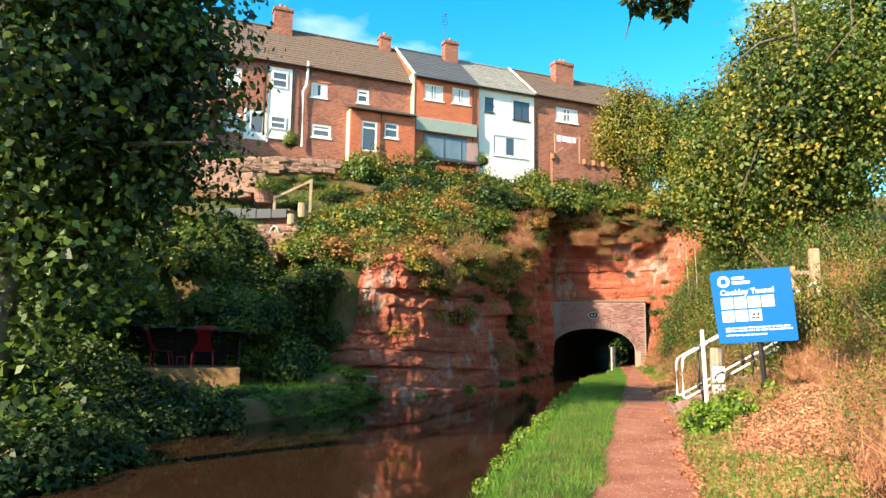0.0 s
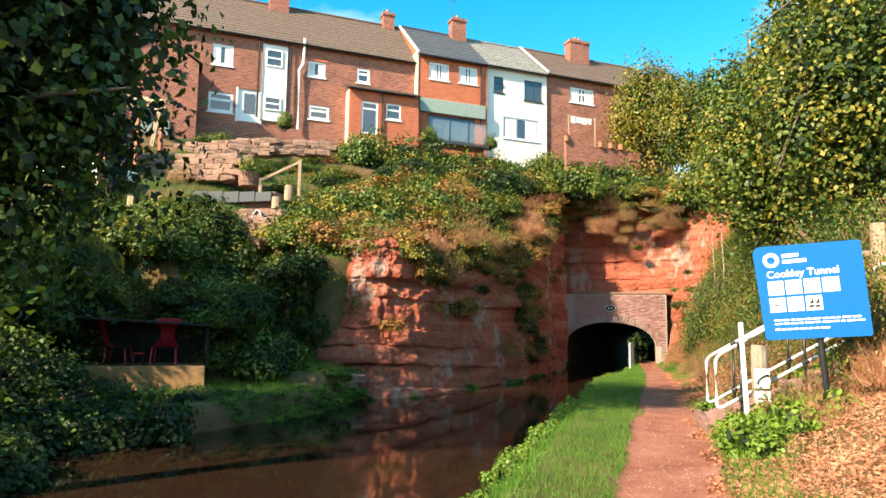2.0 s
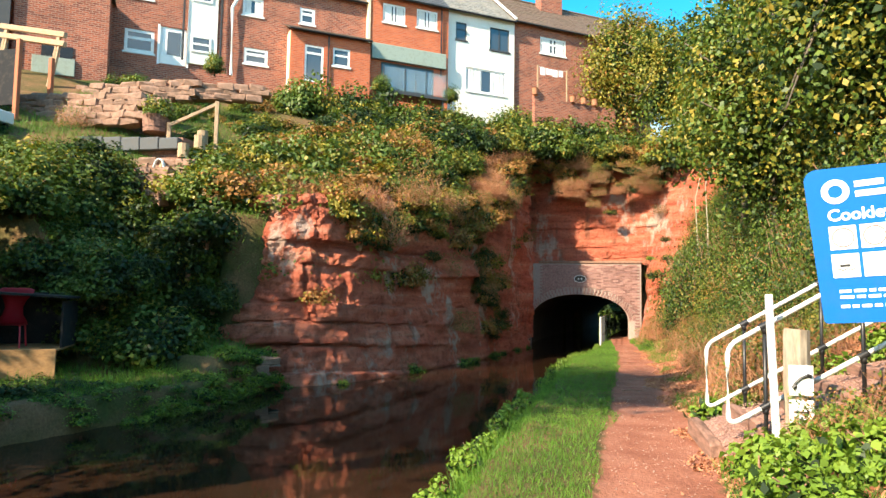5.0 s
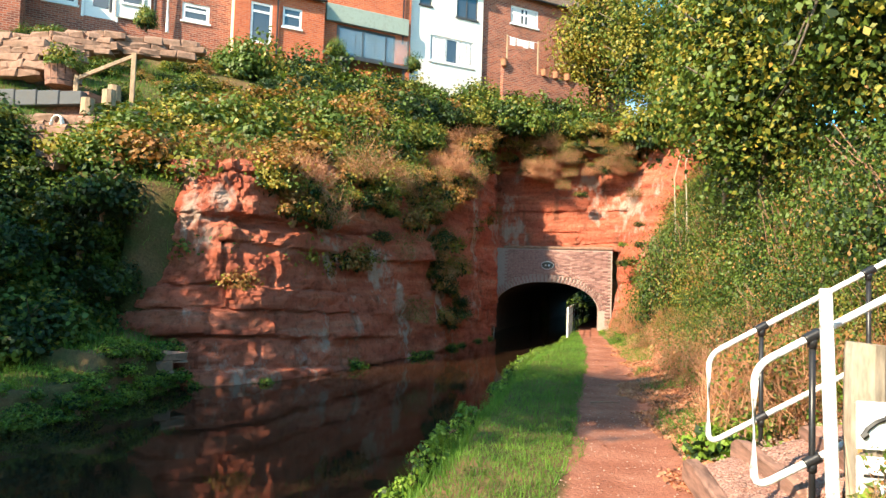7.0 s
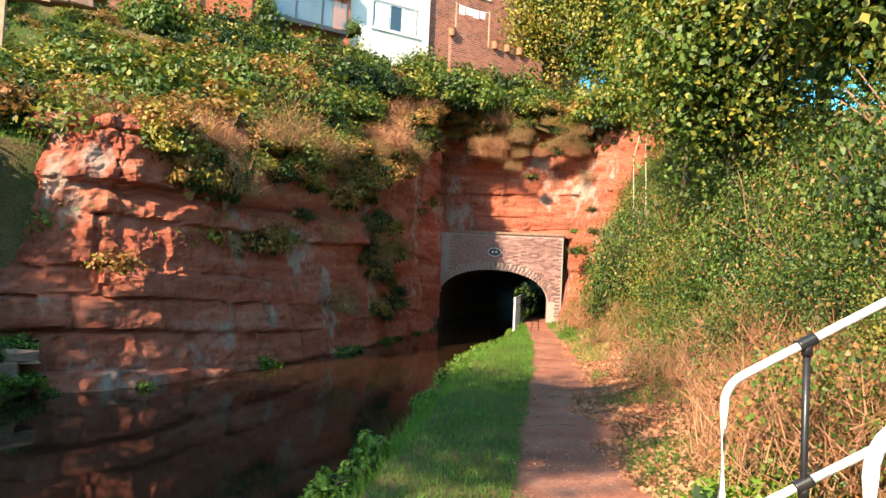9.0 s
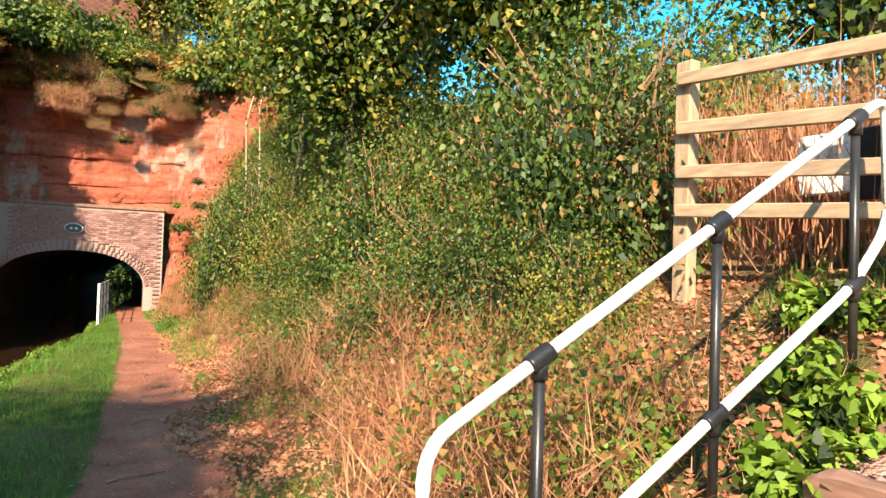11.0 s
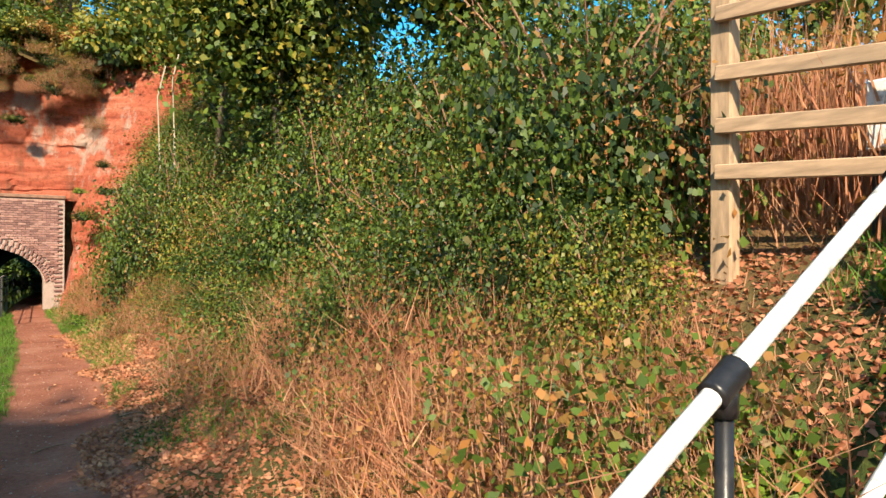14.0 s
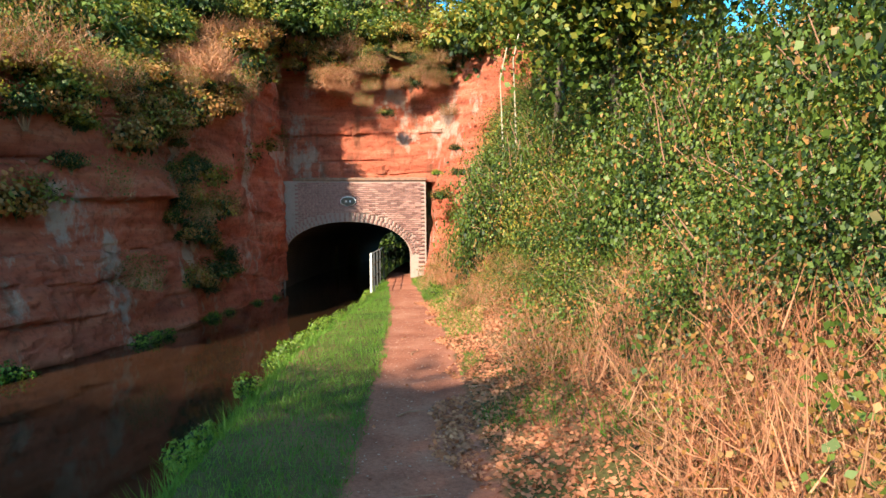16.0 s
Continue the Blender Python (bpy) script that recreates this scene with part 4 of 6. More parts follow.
def handrail(y, x0, z0, posts, end_x, drop, foot, label):
    """A sloping double pipe rail: white pipes, black posts with clamps."""
    R = thing("handrail", pose(0, y, 0), label, "handrail", "handrails of the steps")
    k = 0.6
    top = lambda x: z0 + k * (x - x0)
    loop = [(x0 + 0.6, 0, top(x0 + 0.6) - drop), (x0, 0, z0 - drop), (x0, 0, z0), (end_x, 0, top(end_x)), (end_x + 0.03, 0, top(end_x) - 0.64), (end_x - 0.25, 0, top(end_x - 0.25) - drop), (x0 + 0.6, 0, top(x0 + 0.6) - drop)]
    part("pipe", tube(bmesh.new(), rounded(loop, 0.12), 0.024, 10), m_white_paint, R, "white pipe with chipped paint", True)
    for x in posts:
        p = part("post", tube(bmesh.new(), [(x, 0, foot(x) - 0.25), (x, 0, top(x) - 0.02)], 0.021, 10), m_black, R, "black tube post", True)
        for z in (top(x), top(x) - drop):
            bm = bmesh.new()
            tube(bm, [(x - 0.045, 0, z - 0.027), (x - 0.035, 0, z - 0.021), (x + 0.035, 0, z + 0.021), (x + 0.045, 0, z + 0.027)], 0.036, 12)
            tube(bm, [(x, 0, z - 0.075), (x, 0, z - 0.01)], 0.030, 12)
            part("clamp", bm, m_black, p, "", True)
    return R


handrail(14.29, 2.99, 1.05, (3.43, 4.30, 5.22), 5.46, 0.79, lambda x: 0.6 * (x - 3.05), "white pipe handrail with black posts beside earth steps")
handrail(12.62, 2.92, 1.14, (3.27, 4.15, 5.05), 5.3, 0.79, lambda x: 0.6 * (x - 3.05), "white pipe handrail beside weeds and a guide post")

wp = thing("white_post", pose(3.30, 12.34, 0.1, 0, -2, 0), "leaning white painted square wooden post", "post")
part("shaft", boxed(-0.032, 0.032, -0.03, 0.03, -0.2, 1.56, 0.008), m_white_paint, wp)
gp = thing("guide_post", pose(3.50, 12.42, 0.1), "weathered wooden stump with telephone and arrow plates", "post")
bm = bmesh.new()
tube(bm, [(0, 0, -0.3), (0, 0, 0.7), (0.005, 0, 1.17), (0.01, 0, 1.23)], 0.125, 12, 0.115)
part("stump", bm, m_stump, gp)
pa_ = part("plate", boxed(-0.105, 0.105, -0.14, -0.128, 0.62, 0.90, 0.004), m_white, gp, "white plate with telephone sign")
bm = bmesh.new()
tube(bm, [(-0.07, -0.147, 0.70), (-0.05, -0.147, 0.74), (0.0, -0.147, 0.785), (0.06, -0.147, 0.81)], 0.014, 6)
tube(bm, [(-0.08, -0.147, 0.69), (-0.05, -0.147, 0.715)], 0.02, 6)
tube(bm, [(0.045, -0.147, 0.815), (0.085, -0.147, 0.80)], 0.02, 6)
part("receiver", bm, m_pictogram, pa_)
pb_ = part("plate", boxed(-0.105, 0.105, -0.14, -0.128, 0.36, 0.58, 0.004), m_white, gp, "white plate with black arrow")
bm = boxed(-0.07, 0.06, -0.146, -0.141, 0.462, 0.478)
for s in (-1, 1):
    box(bm, -0.06, 0.0, -0.146, -0.141, -0.008, 0.008, 0, Matrix.Translation((0.065, 0, 0.47)) @ pose(0, 0, 0, 0, 45 * s))
part("arrow", bm, m_pictogram, pb_)

def worn_block(x0, x1, y0, y1, z0, z1, m, rag=0.022):
    """A block with a ragged, worn upper side and rounded ends."""
    bm = bmesh.new()
    nx_, ny_ = 5, 26
    top = []
    for i in range(nx_ + 1):
        row = []
        for j in range(ny_ + 1):
            x, y = x0 + (x1 - x0) * i / nx_, y0 + (y1 - y0) * j / ny_
            fade = min(1.0, min(j, ny_ - j) / 2.5)
            q = m @ Vector((x, y, z1))
            dz = rag * (noise.noise(q * 3.1) + 0.6 * noise.noise(q * 11.0)) - 0.05 * (1 - fade) ** 2 - (0.012 if i in (0, nx_) else 0)
            row.append(bm.verts.new(m @ Vector((x + 0.5 * rag * noise.noise(q * 5.0), y, z1 + dz))))
        top.append(row)
    low = {}
    for i in range(nx_ + 1):
        for j in range(ny_ + 1):
            if i in (0, nx_) or j in (0, ny_):
                low[i, j] = bm.verts.new(m @ Vector((x0 + (x1 - x0) * i / nx_, y0 + (y1 - y0) * j / ny_, z0)))
    for i in range(nx_):
        for j in range(ny_):
            bm.faces.new((top[i][j], top[i + 1][j], top[i + 1][j + 1], top[i][j + 1]))
    for i in range(nx_):
        bm.faces.new((low[i, 0], low[i + 1, 0], top[i + 1][0], top[i][0]))
        bm.faces.new((top[i][ny_], top[i + 1][ny_], low[i + 1, ny_], low[i, ny_]))
    for j in range(ny_):
        bm.faces.new((low[0, j + 1], low[0, j], top[0][j], top[0][j + 1]))
        bm.faces.new((low[nx_, j], low[nx_, j + 1], top[nx_][j + 1], top[nx_][j]))
    return bm


m_scree, n, l, b = material("crushed_red_stone", 0.95, 0, 0.15)
cell_ = n.new("ShaderNodeTexVoronoi")
cell_.inputs["Scale"].default_value = 55
g_ = n.new("ShaderNodeNewGeometry")
l.new(g_.outputs["Position"], cell_.inputs["Vector"])
c = ramp(n, l, cell_.outputs["Color"], [(0.1, (0.30, 0.15, 0.115)), (0.5, (0.38, 0.205, 0.16)), (0.9, (0.48, 0.30, 0.24))])
l.new(mixed(n, l, 0.6, c, ramp(n, l, noise_node(n, l, 4, 5).outputs["Fac"], [(0.3, (0.55, 0.45, 0.4)), (0.6, (1, 1, 1))]), "MULTIPLY"), b.inputs["Base Color"])
bump(n, l, b, cell_.outputs["Distance"], 0.9, -0.02)
steps = thing("steps", pose(0, 0, 0), "rough earth steps edged with old timber sleepers", "steps", kind="structure")
m_sleeper = plain("worn_sleeper_timber", (0.24, 0.125, 0.09), 0.95, var=0.5, scale=4, grain=18, dirty=0.7, dirt=(0.36, 0.2, 0.14), bumps=0.8, stretch=(1, 0.15, 1))
m_gravel = plain("reddish_gravel", (0.40, 0.25, 0.19), 0.95, var=0.5, scale=2, grain=40, dirty=0.3, bumps=1.0)
for k in range(8):
    x, z = 2.8 + 0.43 * k, 0.2 + 0.18 * k
    a, w = random.uniform(-5, 5), random.uniform(-0.04, 0.04)
    part("sleeper", worn_block(-0.06, 0.06, -0.72 + w, 0.6 + w, -0.2, 0.0, Matrix.Translation((x, 13.45 + w, z)) @ pose(0, 0, 0, random.uniform(-2, 2), random.uniform(-5, 5), a)), m_sleeper, steps)
    part("tread", worn_block(-0.02, 0.40, 12.7, 13.98, -0.3, 0.0, Matrix.Translation((x + 0.05, 0, z - 0.03)) @ pose(0, 0, 0, 0, -15), 0.035), m_scree, steps)

F = thing("rail_fence", pose(5.72, 14.2, 0), "sawn timber post and rail fence in dry undergrowth", "fence")
part("gate_post", boxed(-0.09, 0.09, -0.085, 0.085, 1.2, 3.35, 0.012), m_wood, F, "tall thick square gate post")
part("post", boxed(-0.05, 0.05, 1.52, 1.66, 1.3, 3.14, 0.01), m_wood, F)
for za, zb in ((3.0, 2.86), (2.65, 2.50), (2.34, 2.21), (2.07, 1.98)):
    m = Matrix.Translation((-0.075, 0.82, (za + zb) / 2)) @ pose(0, 0, 0, math.degrees(math.atan2(za - zb, 1.45)))
    part("rail", boxed(-0.022, 0.022, -0.82, 0.78, -0.045, 0.045, 0.006, m), m_rail_wood, F)
part("latch", tube(bmesh.new(), [(-0.10, -0.03, 2.12), (-0.14, -0.10, 2.13), (-0.15, -0.14, 2.2)], 0.012, 6), m_black, F, "rusty iron latch")
nb = thing("notice_board", pose(6.05, 14.83, 1.6), "low white and black box beyond the fence", "box")
part("white_panel", boxed(-0.03, 0.03, -0.06, 0.32, 0.55, 0.93, 0.01), m_white_paint, nb)
part("dark_panel", boxed(-0.02, 0.04, -0.52, -0.065, 0.5, 0.93, 0.01), m_black, nb)
part("leg", boxed(-0.02, 0.02, -0.05, 0.0, -0.2, 0.55), m_black, nb)
part("leg", boxed(-0.02, 0.02, 0.24, 0.29, -0.2, 0.55), m_black, nb)

# towpath railing running into the tunnel
TR = thing("towpath_railing", pose(0, 0, 0), "white and dark iron railing along the tunnel towpath", "railing")
ys = [33.0, 34.6, 36.4, 38.4, 41, 44, 47, 50, 53, 56, 59]
pts = [(lerp(y, [33, 36, 39, 41], [2.0, 2.15, 2.3, 2.35]) + bore(y), y, path_z(y)) for y in ys]
for k, p in enumerate(pts):
    part("post", boxed(p[0] - 0.03, p[0] + 0.03, p[1] - 0.03, p[1] + 0.03, p[2] - 0.3, p[2] + 1.12, 0.006), m_white_paint if k == 0 else m_dark_frame, TR)
for h in (0.35, 0.75, 1.1):
    part("rail", tube(bmesh.new(), [(x, y, z + h) for x, y, z in pts], 0.016, 6), m_white_paint if h > 1 else m_dark_frame, TR)

# portal brickwork
bm = boxed(-0.108, 0.108, -0.05, 0.02, -0.033, 0.033, 0.004)
brick_me = bpy.data.meshes.new("brick")
bm.to_mesh(brick_me)
bm.free()
bvar, n, l, b = material("portal_brick", 0.85, 0, 0.25)
oi = n.new("ShaderNodeObjectInfo")
c = ramp(n, l, oi.outputs["Random"], [(0.0, (0.20, 0.105, 0.095)), (0.5, (0.35, 0.19, 0.165)), (1.0, (0.47, 0.28, 0.24))])
l.new(mixed(n, l, 0.6, c, ramp(n, l, noise_node(n, l, 16, 4).outputs["Fac"], [(0.3, (0.5, 0.48, 0.46)), (0.65, (1, 1, 1))]), "MULTIPLY"), b.inputs["Base Color"])
bump(n, l, b, noise_node(n, l, 60, 3).outputs["Fac"], 0.3, 0.005)
brick_me.materials.append(bvar)
spots = []
for r in range(46):
    z = 0.0 + r * 0.0755
    if z > TOP - 0.06:
        break
    for q in range(-6, 24):
        x = -0.72 + 0.2275 * (q + 0.5 * (r % 2))
        if not -0.76 < x < 3.93:
            continue
        u = abs(x - ARCH_X)
        if u < HALF + 0.30 and z < arch_z(x, HALF + 0.34, SPRING, CROWN + 0.34) + 0.02:
            continue
        spots.append((x, z, 0))
for ring in (0, 1):
    for k in range(44):
        a = radians(-86 + 172 * k / 43)
        u = HALF + 0.11 + 0.165 * ring
        x = ARCH_X + u * math.sin(a)
        z = arch_z(x, u + 0.001, SPRING, CROWN + 0.085 + 0.16 * ring)
        e = 0.05
        dz = arch_z(x + e, u + 0.2, SPRING, CROWN + 0.1) - arch_z(x - e, u + 0.2, SPRING, CROWN + 0.1)
        spots.append((x, z, math.degrees(math.atan2(dz, 2 * e)) * 0.9 + 90))
spots.sort(key=lambda s: -s[0])
for x, z, turn in spots[:300]:
    ob = new("brick", brick_me)
    ob.parent = portal
    ob.matrix_local = Matrix.Translation((x, PORTAL_Y, z)) @ pose(0, 0, 0, 0, -turn) @ Matrix.Diagonal((1 if not turn else 0.7, 1, 1, 1))
bm = bmesh.new()
for x, z, turn in spots[300:]:
    box(bm, -0.108, 0.108, -0.05, 0.02, -0.033, 0.033, 0, Matrix.Translation((x, PORTAL_Y, z)) @ pose(0, 0, 0, 0, -turn) @ Matrix.Diagonal((1 if not turn else 0.7, 1, 1, 1)))
tagged(part("brickwork", bm, m_brick_portal, portal), kind="stuff")

# ---- far bank: seating deck ----
DK = pose(-8.4, 16.4, 0, 0, 0, 30)
deck = thing("seating_deck", DK.copy(), "low timber deck with golden edge board above the water", "deck")
for k in range(9):
    part("board", boxed(-3.0, 0.0, 0.0 + 0.2 * k, 0.19 + 0.2 * k, 0.42, 0.46, 0.005), m_deck, deck)
part("edge_board", boxed(-3.05, 0.02, -0.045, -0.005, -0.1, 0.47, 0.006), m_deck, deck, "golden edge board")
for x in (-2.8, -1.4, -0.15):
    part("leg", boxed(x, x + 0.1, 0.1, 0.2, -0.5, 0.42), m_wood, deck)
scr = thing("dark_screen", DK.copy(), "black cloth shelter behind the deck chairs", "screen")
bm = bmesh.new()
box(bm, -3.2, 0.0, 1.78, 1.82, 0.4, 1.55)
part("back", bm, m_dark_cloth, scr)
bm = boxed(-0.04, 0.0, 0.5, 1.77, 0.46, 1.38)
part("side", bm, m_dark_cloth, scr)
bm = bmesh.new()
prism(bm, [(-3.3, 1.62), (0.1, 1.44), (0.1, 1.48), (-3.3, 1.66)], 0.3, 1.85)
part("canopy", bm, m_dark_cloth, scr)


def deck_chair(m, label):
    """Moulded chair: a waisted back flowing into the seat, on thin legs."""
    ch = thing("garden_chair", m, label, "chair", "chairs on the deck")
    prof = [(0.30, 0.36, 0.27), (0.15, 0.36, 0.27), (0.0, 0.37, 0.26), (-0.10, 0.42, 0.22), (-0.15, 0.52, 0.15), (-0.19, 0.64, 0.13), (-0.23, 0.76, 0.17), (-0.27, 0.86, 0.24), (-0.29, 0.93, 0.27), (-0.295, 0.965, 0.20)]
    bm = bmesh.new()
    rows = []
    for y, z, w in prof:
        rows.append([bm.verts.new((w * s, y - 0.035 * (s * s), z)) for s in (-1, -0.6, -0.2, 0.2, 0.6, 1)])
    for a, b_ in zip(rows, rows[1:]):
        for i in range(5):
            bm.faces.new((a[i], a[i + 1], b_[i + 1], b_[i]))
    bmesh.ops.solidify(bm, geom=list(bm.faces), thickness=0.02)
    part("shell", bm, m_red_plastic, ch, "", True)
    for x, y in ((-0.22, 0.24), (0.22, 0.24), (-0.20, -0.12), (0.20, -0.12)):
        part("leg", tube(bmesh.new(), [(x, y, 0.36), (x * 1.12, y * 1.25, 0.0)], 0.014, 6), m_red_plastic, ch)
    return ch


deck_chair(DK @ pose(-1.02, 0.8, 0.46, 0, 0, 180) @ Matrix.Scale(1.22, 4), "red moulded plastic garden chair facing the canal")
deck_chair(DK @ pose(-2.2, 0.8, 0.46, 0, 0, -95) @ Matrix.Scale(1.22, 4), "red moulded plastic garden chair turned sideways on deck")
tb = thing("low_table", DK @ pose(-1.6, 0.55, 0.46), "small low slatted stool between the red chairs", "table")
for k in range(3):
    part("slat", boxed(-0.12, 0.12, -0.1 + 0.08 * k, -0.03 + 0.08 * k, 0.28, 0.30), m_red_plastic, tb)
for x in (-0.1, 0.1):
    part("leg", boxed(x - 0.01, x + 0.01, -0.09, 0.12, 0, 0.28), m_black, tb)

# ---- terraced gardens below the houses ----
stone_me = []
for k in range(4):
    bm = boxed(-0.3, 0.3, -0.2, 0.2, -0.13, 0.13, 0.05)
    for v in bm.verts:
        v.co += Vector((random.uniform(-0.05, 0.05), random.uniform(-0.05, 0.05), random.uniform(-0.03, 0.03)))
    me = bpy.data.meshes.new("stone")
    bm.to_mesh(me)
    bm.free()
    me.materials.append(m_stone)
    stone_me.append(me)


def stone_wall(label, a, b_, courses, base=None):
    w = thing("garden_wall", pose(0, 0, 0), label, "wall", "garden terraces", "structure")
    a, b_ = Vector(a), Vector(b_)
    n_ = max(2, int((b_ - a).length / 0.55))
    ang = math.degrees(math.atan2(b_.y - a.y, b_.x - a.x))
    for r in range(courses):
        for k in range(n_):
            p = a.lerp(b_, (k + 0.5 + 0.4 * (r % 2)) / n_)
            ob = new("stone", stone_me[random.randrange(4)])
            ob.parent = w
            ob.matrix_local = Matrix.Translation((p.x + random.uniform(-0.05, 0.05), p.y + 0.05 * r, p.z + 0.22 * r)) @ pose(0, 0, 0, random.uniform(-6, 6), random.uniform(-6, 6), ang + random.uniform(-8, 8)) @ Matrix.Diagonal((random.uniform(0.75, 1.25), 1.1, random.uniform(0.8, 1.15), 1))


stone_wall("rough red sandstone garden retaining wall", (-17.0, 23.6, 7.1), (-12.6, 23.9, 7.0), 5)
stone_wall("low sandstone terrace wall among shrubs", (-14.6, 22.3, 4.9), (-9.9, 22.6, 4.7), 4)
stone_wall("stacked sandstone wall below cottage", (-17.8, 26.6, 8.6), (-13.2, 27.6, 8.9), 4)
stone_wall("tumbled sandstone bank above the deck", (-15.5, 20.8, 4.2), (-11.5, 21.4, 3.6), 3)
stone_wall("broken stone step wall in the garden", (-15.8, 22.2, 5.6), (-12.8, 22.5, 5.4), 3)
stone_wall("upper garden wall of sandstone blocks", (-16.4, 25.2, 7.9), (-12.9, 25.6, 7.8), 3)
stone_wall("stone edging of the upper garden bed", (-15.0, 26.8, 8.9), (-11.0, 29.0, 9.2), 3)
stone_wall("tumbled red sandstone slabs on the garden bank", (-15.4, 21.6, 4.3), (-10.0, 21.9, 4.1), 5)
stone_wall("middle garden terrace of stacked sandstone", (-16.6, 24.4, 6.6), (-12.4, 24.7, 6.5), 5)
stone_wall("low sandstone ledge at water edge", (-7.2, 18.7, -0.2), (-5.9, 20.3, -0.25), 2)
sb = thing("raised_bed", pose(-12.3, 22.9, 5.85), "raised bed edged with dark slate blocks", "raised bed")
for k in range(6):
    part("block", boxed(-1.95 + 0.65 * k, -1.32 + 0.65 * k, -0.12, 0.12, 0.0, 0.5 - 0.03 * k, 0.02), m_slab, sb)
part("soil", boxed(-1.9, 1.95, 0.13, 0.9, -0.3, 0.4), m_sleeper, sb)
for k, (x, y, z) in enumerate(((-10.1, 22.7, 5.95), (-9.9, 23.2, 6.3), (-10.2, 23.8, 6.6))):
    lg = thing("log_stump", pose(x, y, z), "sawn pale log set on the terrace", "log", "terrace logs")
    part("wood", tube(bmesh.new(), [(0, 0, -0.4), (0, 0, 0.02)], 0.17, 10, 0.16), m_wood, lg)
tubp = thing("barrel_planter", pose(-12.0, 24.0, 6.68), "wooden half barrel planter with clipped shrub", "planter")
for k in range(14):
    a = 2 * math.pi * k / 14
    part("stave", boxed(-0.085, 0.085, -0.015, 0.015, 0, 0.55, 0.004, pose(0.36 * math.cos(a), 0.36 * math.sin(a), 0, -5, 0, math.degrees(a) - 90)), m_sleeper, tubp)
for z in (0.14, 0.42):
    part("hoop", tube(bmesh.new(), [(0.385 * math.cos(radians(a)) * (1 + z * 0.06), 0.385 * math.sin(radians(a)) * (1 + z * 0.06), z) for a in range(0, 361, 20)], 0.014, 5), m_black, tubp)
part("soil", tube(bmesh.new(), [(0, 0, 0.02), (0, 0, 0.48)], 0.34, 14), m_sleeper, tubp)
hr = thing("garden_handrail", pose(-10.9, 24.2, 6.3, 0, 0, 20), "weathered timber handrail beside garden steps", "handrail")
part("rail", boxed(-0.75, 0.9, -0.04, 0.04, -0.05, 0.05, 0.008, Matrix.Translation((0, 0, 0.95)) @ pose(0, 0, 0, 0, -28)), m_wood, hr)
for x, z in ((-0.65, 0.6), (0.8, 1.35)):
    part("post", boxed(x - 0.06, x + 0.06, -0.05, 0.05, -0.6, z + 0.1, 0.008), m_wood, hr)
hb = thing("hose_post", pose(-10.6, 22.4, 4.7), "short post hung with a pale coiled hose", "post")
part("post", boxed(-0.05, 0.05, -0.05, 0.05, -0.4, 0.75, 0.01), m_wood, hb)
part("coil", tube(bmesh.new(), [(0.17 * math.cos(a * 0.5), -0.07 - 0.002 * a, 0.45 + 0.30 * math.sin(a * 0.5)) for a in range(40)], 0.022, 6), m_white_paint, hb, "pale hose")

# timber platform and shed at the far left of the gardens
pf = thing("garden_platform", pose(-16.9, 22.6, 7.3), "red stained timber platform with posts and lattice", "platform")
for x, h in ((-1.3, 2.5), (0.9, 2.2), (-1.2, 2.4), (1.0, 2.0)):
    part("post", boxed(x - 0.07, x + 0.07, -0.07, 0.07, -0.6, h, 0.01, pose(0, 0 if x in (-1.3, 0.9) else 1.2, 0)), m_orange_wood, pf)
part("dark_panel", boxed(-1.2, 0.8, 0.0, 0.05, 0.1, 1.9, 0.01), m_dark_cloth, pf)
for k in range(7):
    part("lattice", boxed(-0.9 + 0.26 * k, -0.86 + 0.26 * k, -0.62, -0.58, -0.3 - 0.08 * k, 0.55 - 0.1 * k, 0, None), m_orange_wood, pf)
for z in (0.0, 1.0):
    part("rail", boxed(-1.0, 0.9, -0.62, -0.57, -0.04, 0.04, 0, Matrix.Translation((0, 0, z * 0.55 - 0.3)) @ pose(0, 0, 0, 0, 20)), m_orange_wood, pf)
sh = thing("flat_roof_shelter", pose(-16.6, 20.2, 4.4), "dark open shelter with pale flat roof", "shelter")
part("roof", boxed(-3.0, 1.4, -0.2, 1.6, 2.1, 2.45, 0.02), m_render, sh, "pale roof edge")
part("back", boxed(-2.9, 1.3, 1.4, 1.5, -0.8, 2.1), m_dark_cloth, sh)
for x in (-2.8, 1.2):
    part("post", boxed(x - 0.06, x + 0.06, -0.1, 0.02, -0.8, 2.1), m_wood, sh)
bp = thing("wrapped_post", pose(-14.7, 20.0, 4.0), "tall post wrapped in dark netting", "post")
bm = bmesh.new()
tube(bm, [(0, 0, -0.4), (0.05, 0, 0.6), (-0.05, 0, 1.5), (-0.1, 0, 2.6), (-0.15, 0, 3.9)], 0.34, 9, 0.14)
part("netting", bm, m_dark_cloth, bp)
gs = thing("grey_board", pose(-13.9, 19.8, 4.0, 0, 6), "weathered grey board leaning on bank", "board")
part("board", boxed(-0.12, 0.12, -0.02, 0.02, 0, 1.6, 0.005), m_wood, gs)
for k, z in enumerate((11.0, 11.35)):
    tbm = thing("timber_beam", pose(-18.9, 26.0, z, 0, 10, 3), "pale new timber beam laid across the garden", "beam", "timber beams")
    part("beam", boxed(-1.4, 1.4, -0.09, 0.09, -0.1, 0.1, 0.01), m_rail_wood, tbm)
    part("prop", boxed(-1.2, -1.08, -0.05, 0.05, -3.2, -0.1), m_rail_wood, tbm)
    part("prop", boxed(1.08, 1.2, -0.05, 0.05, -3.2, -0.1), m_rail_wood, tbm)

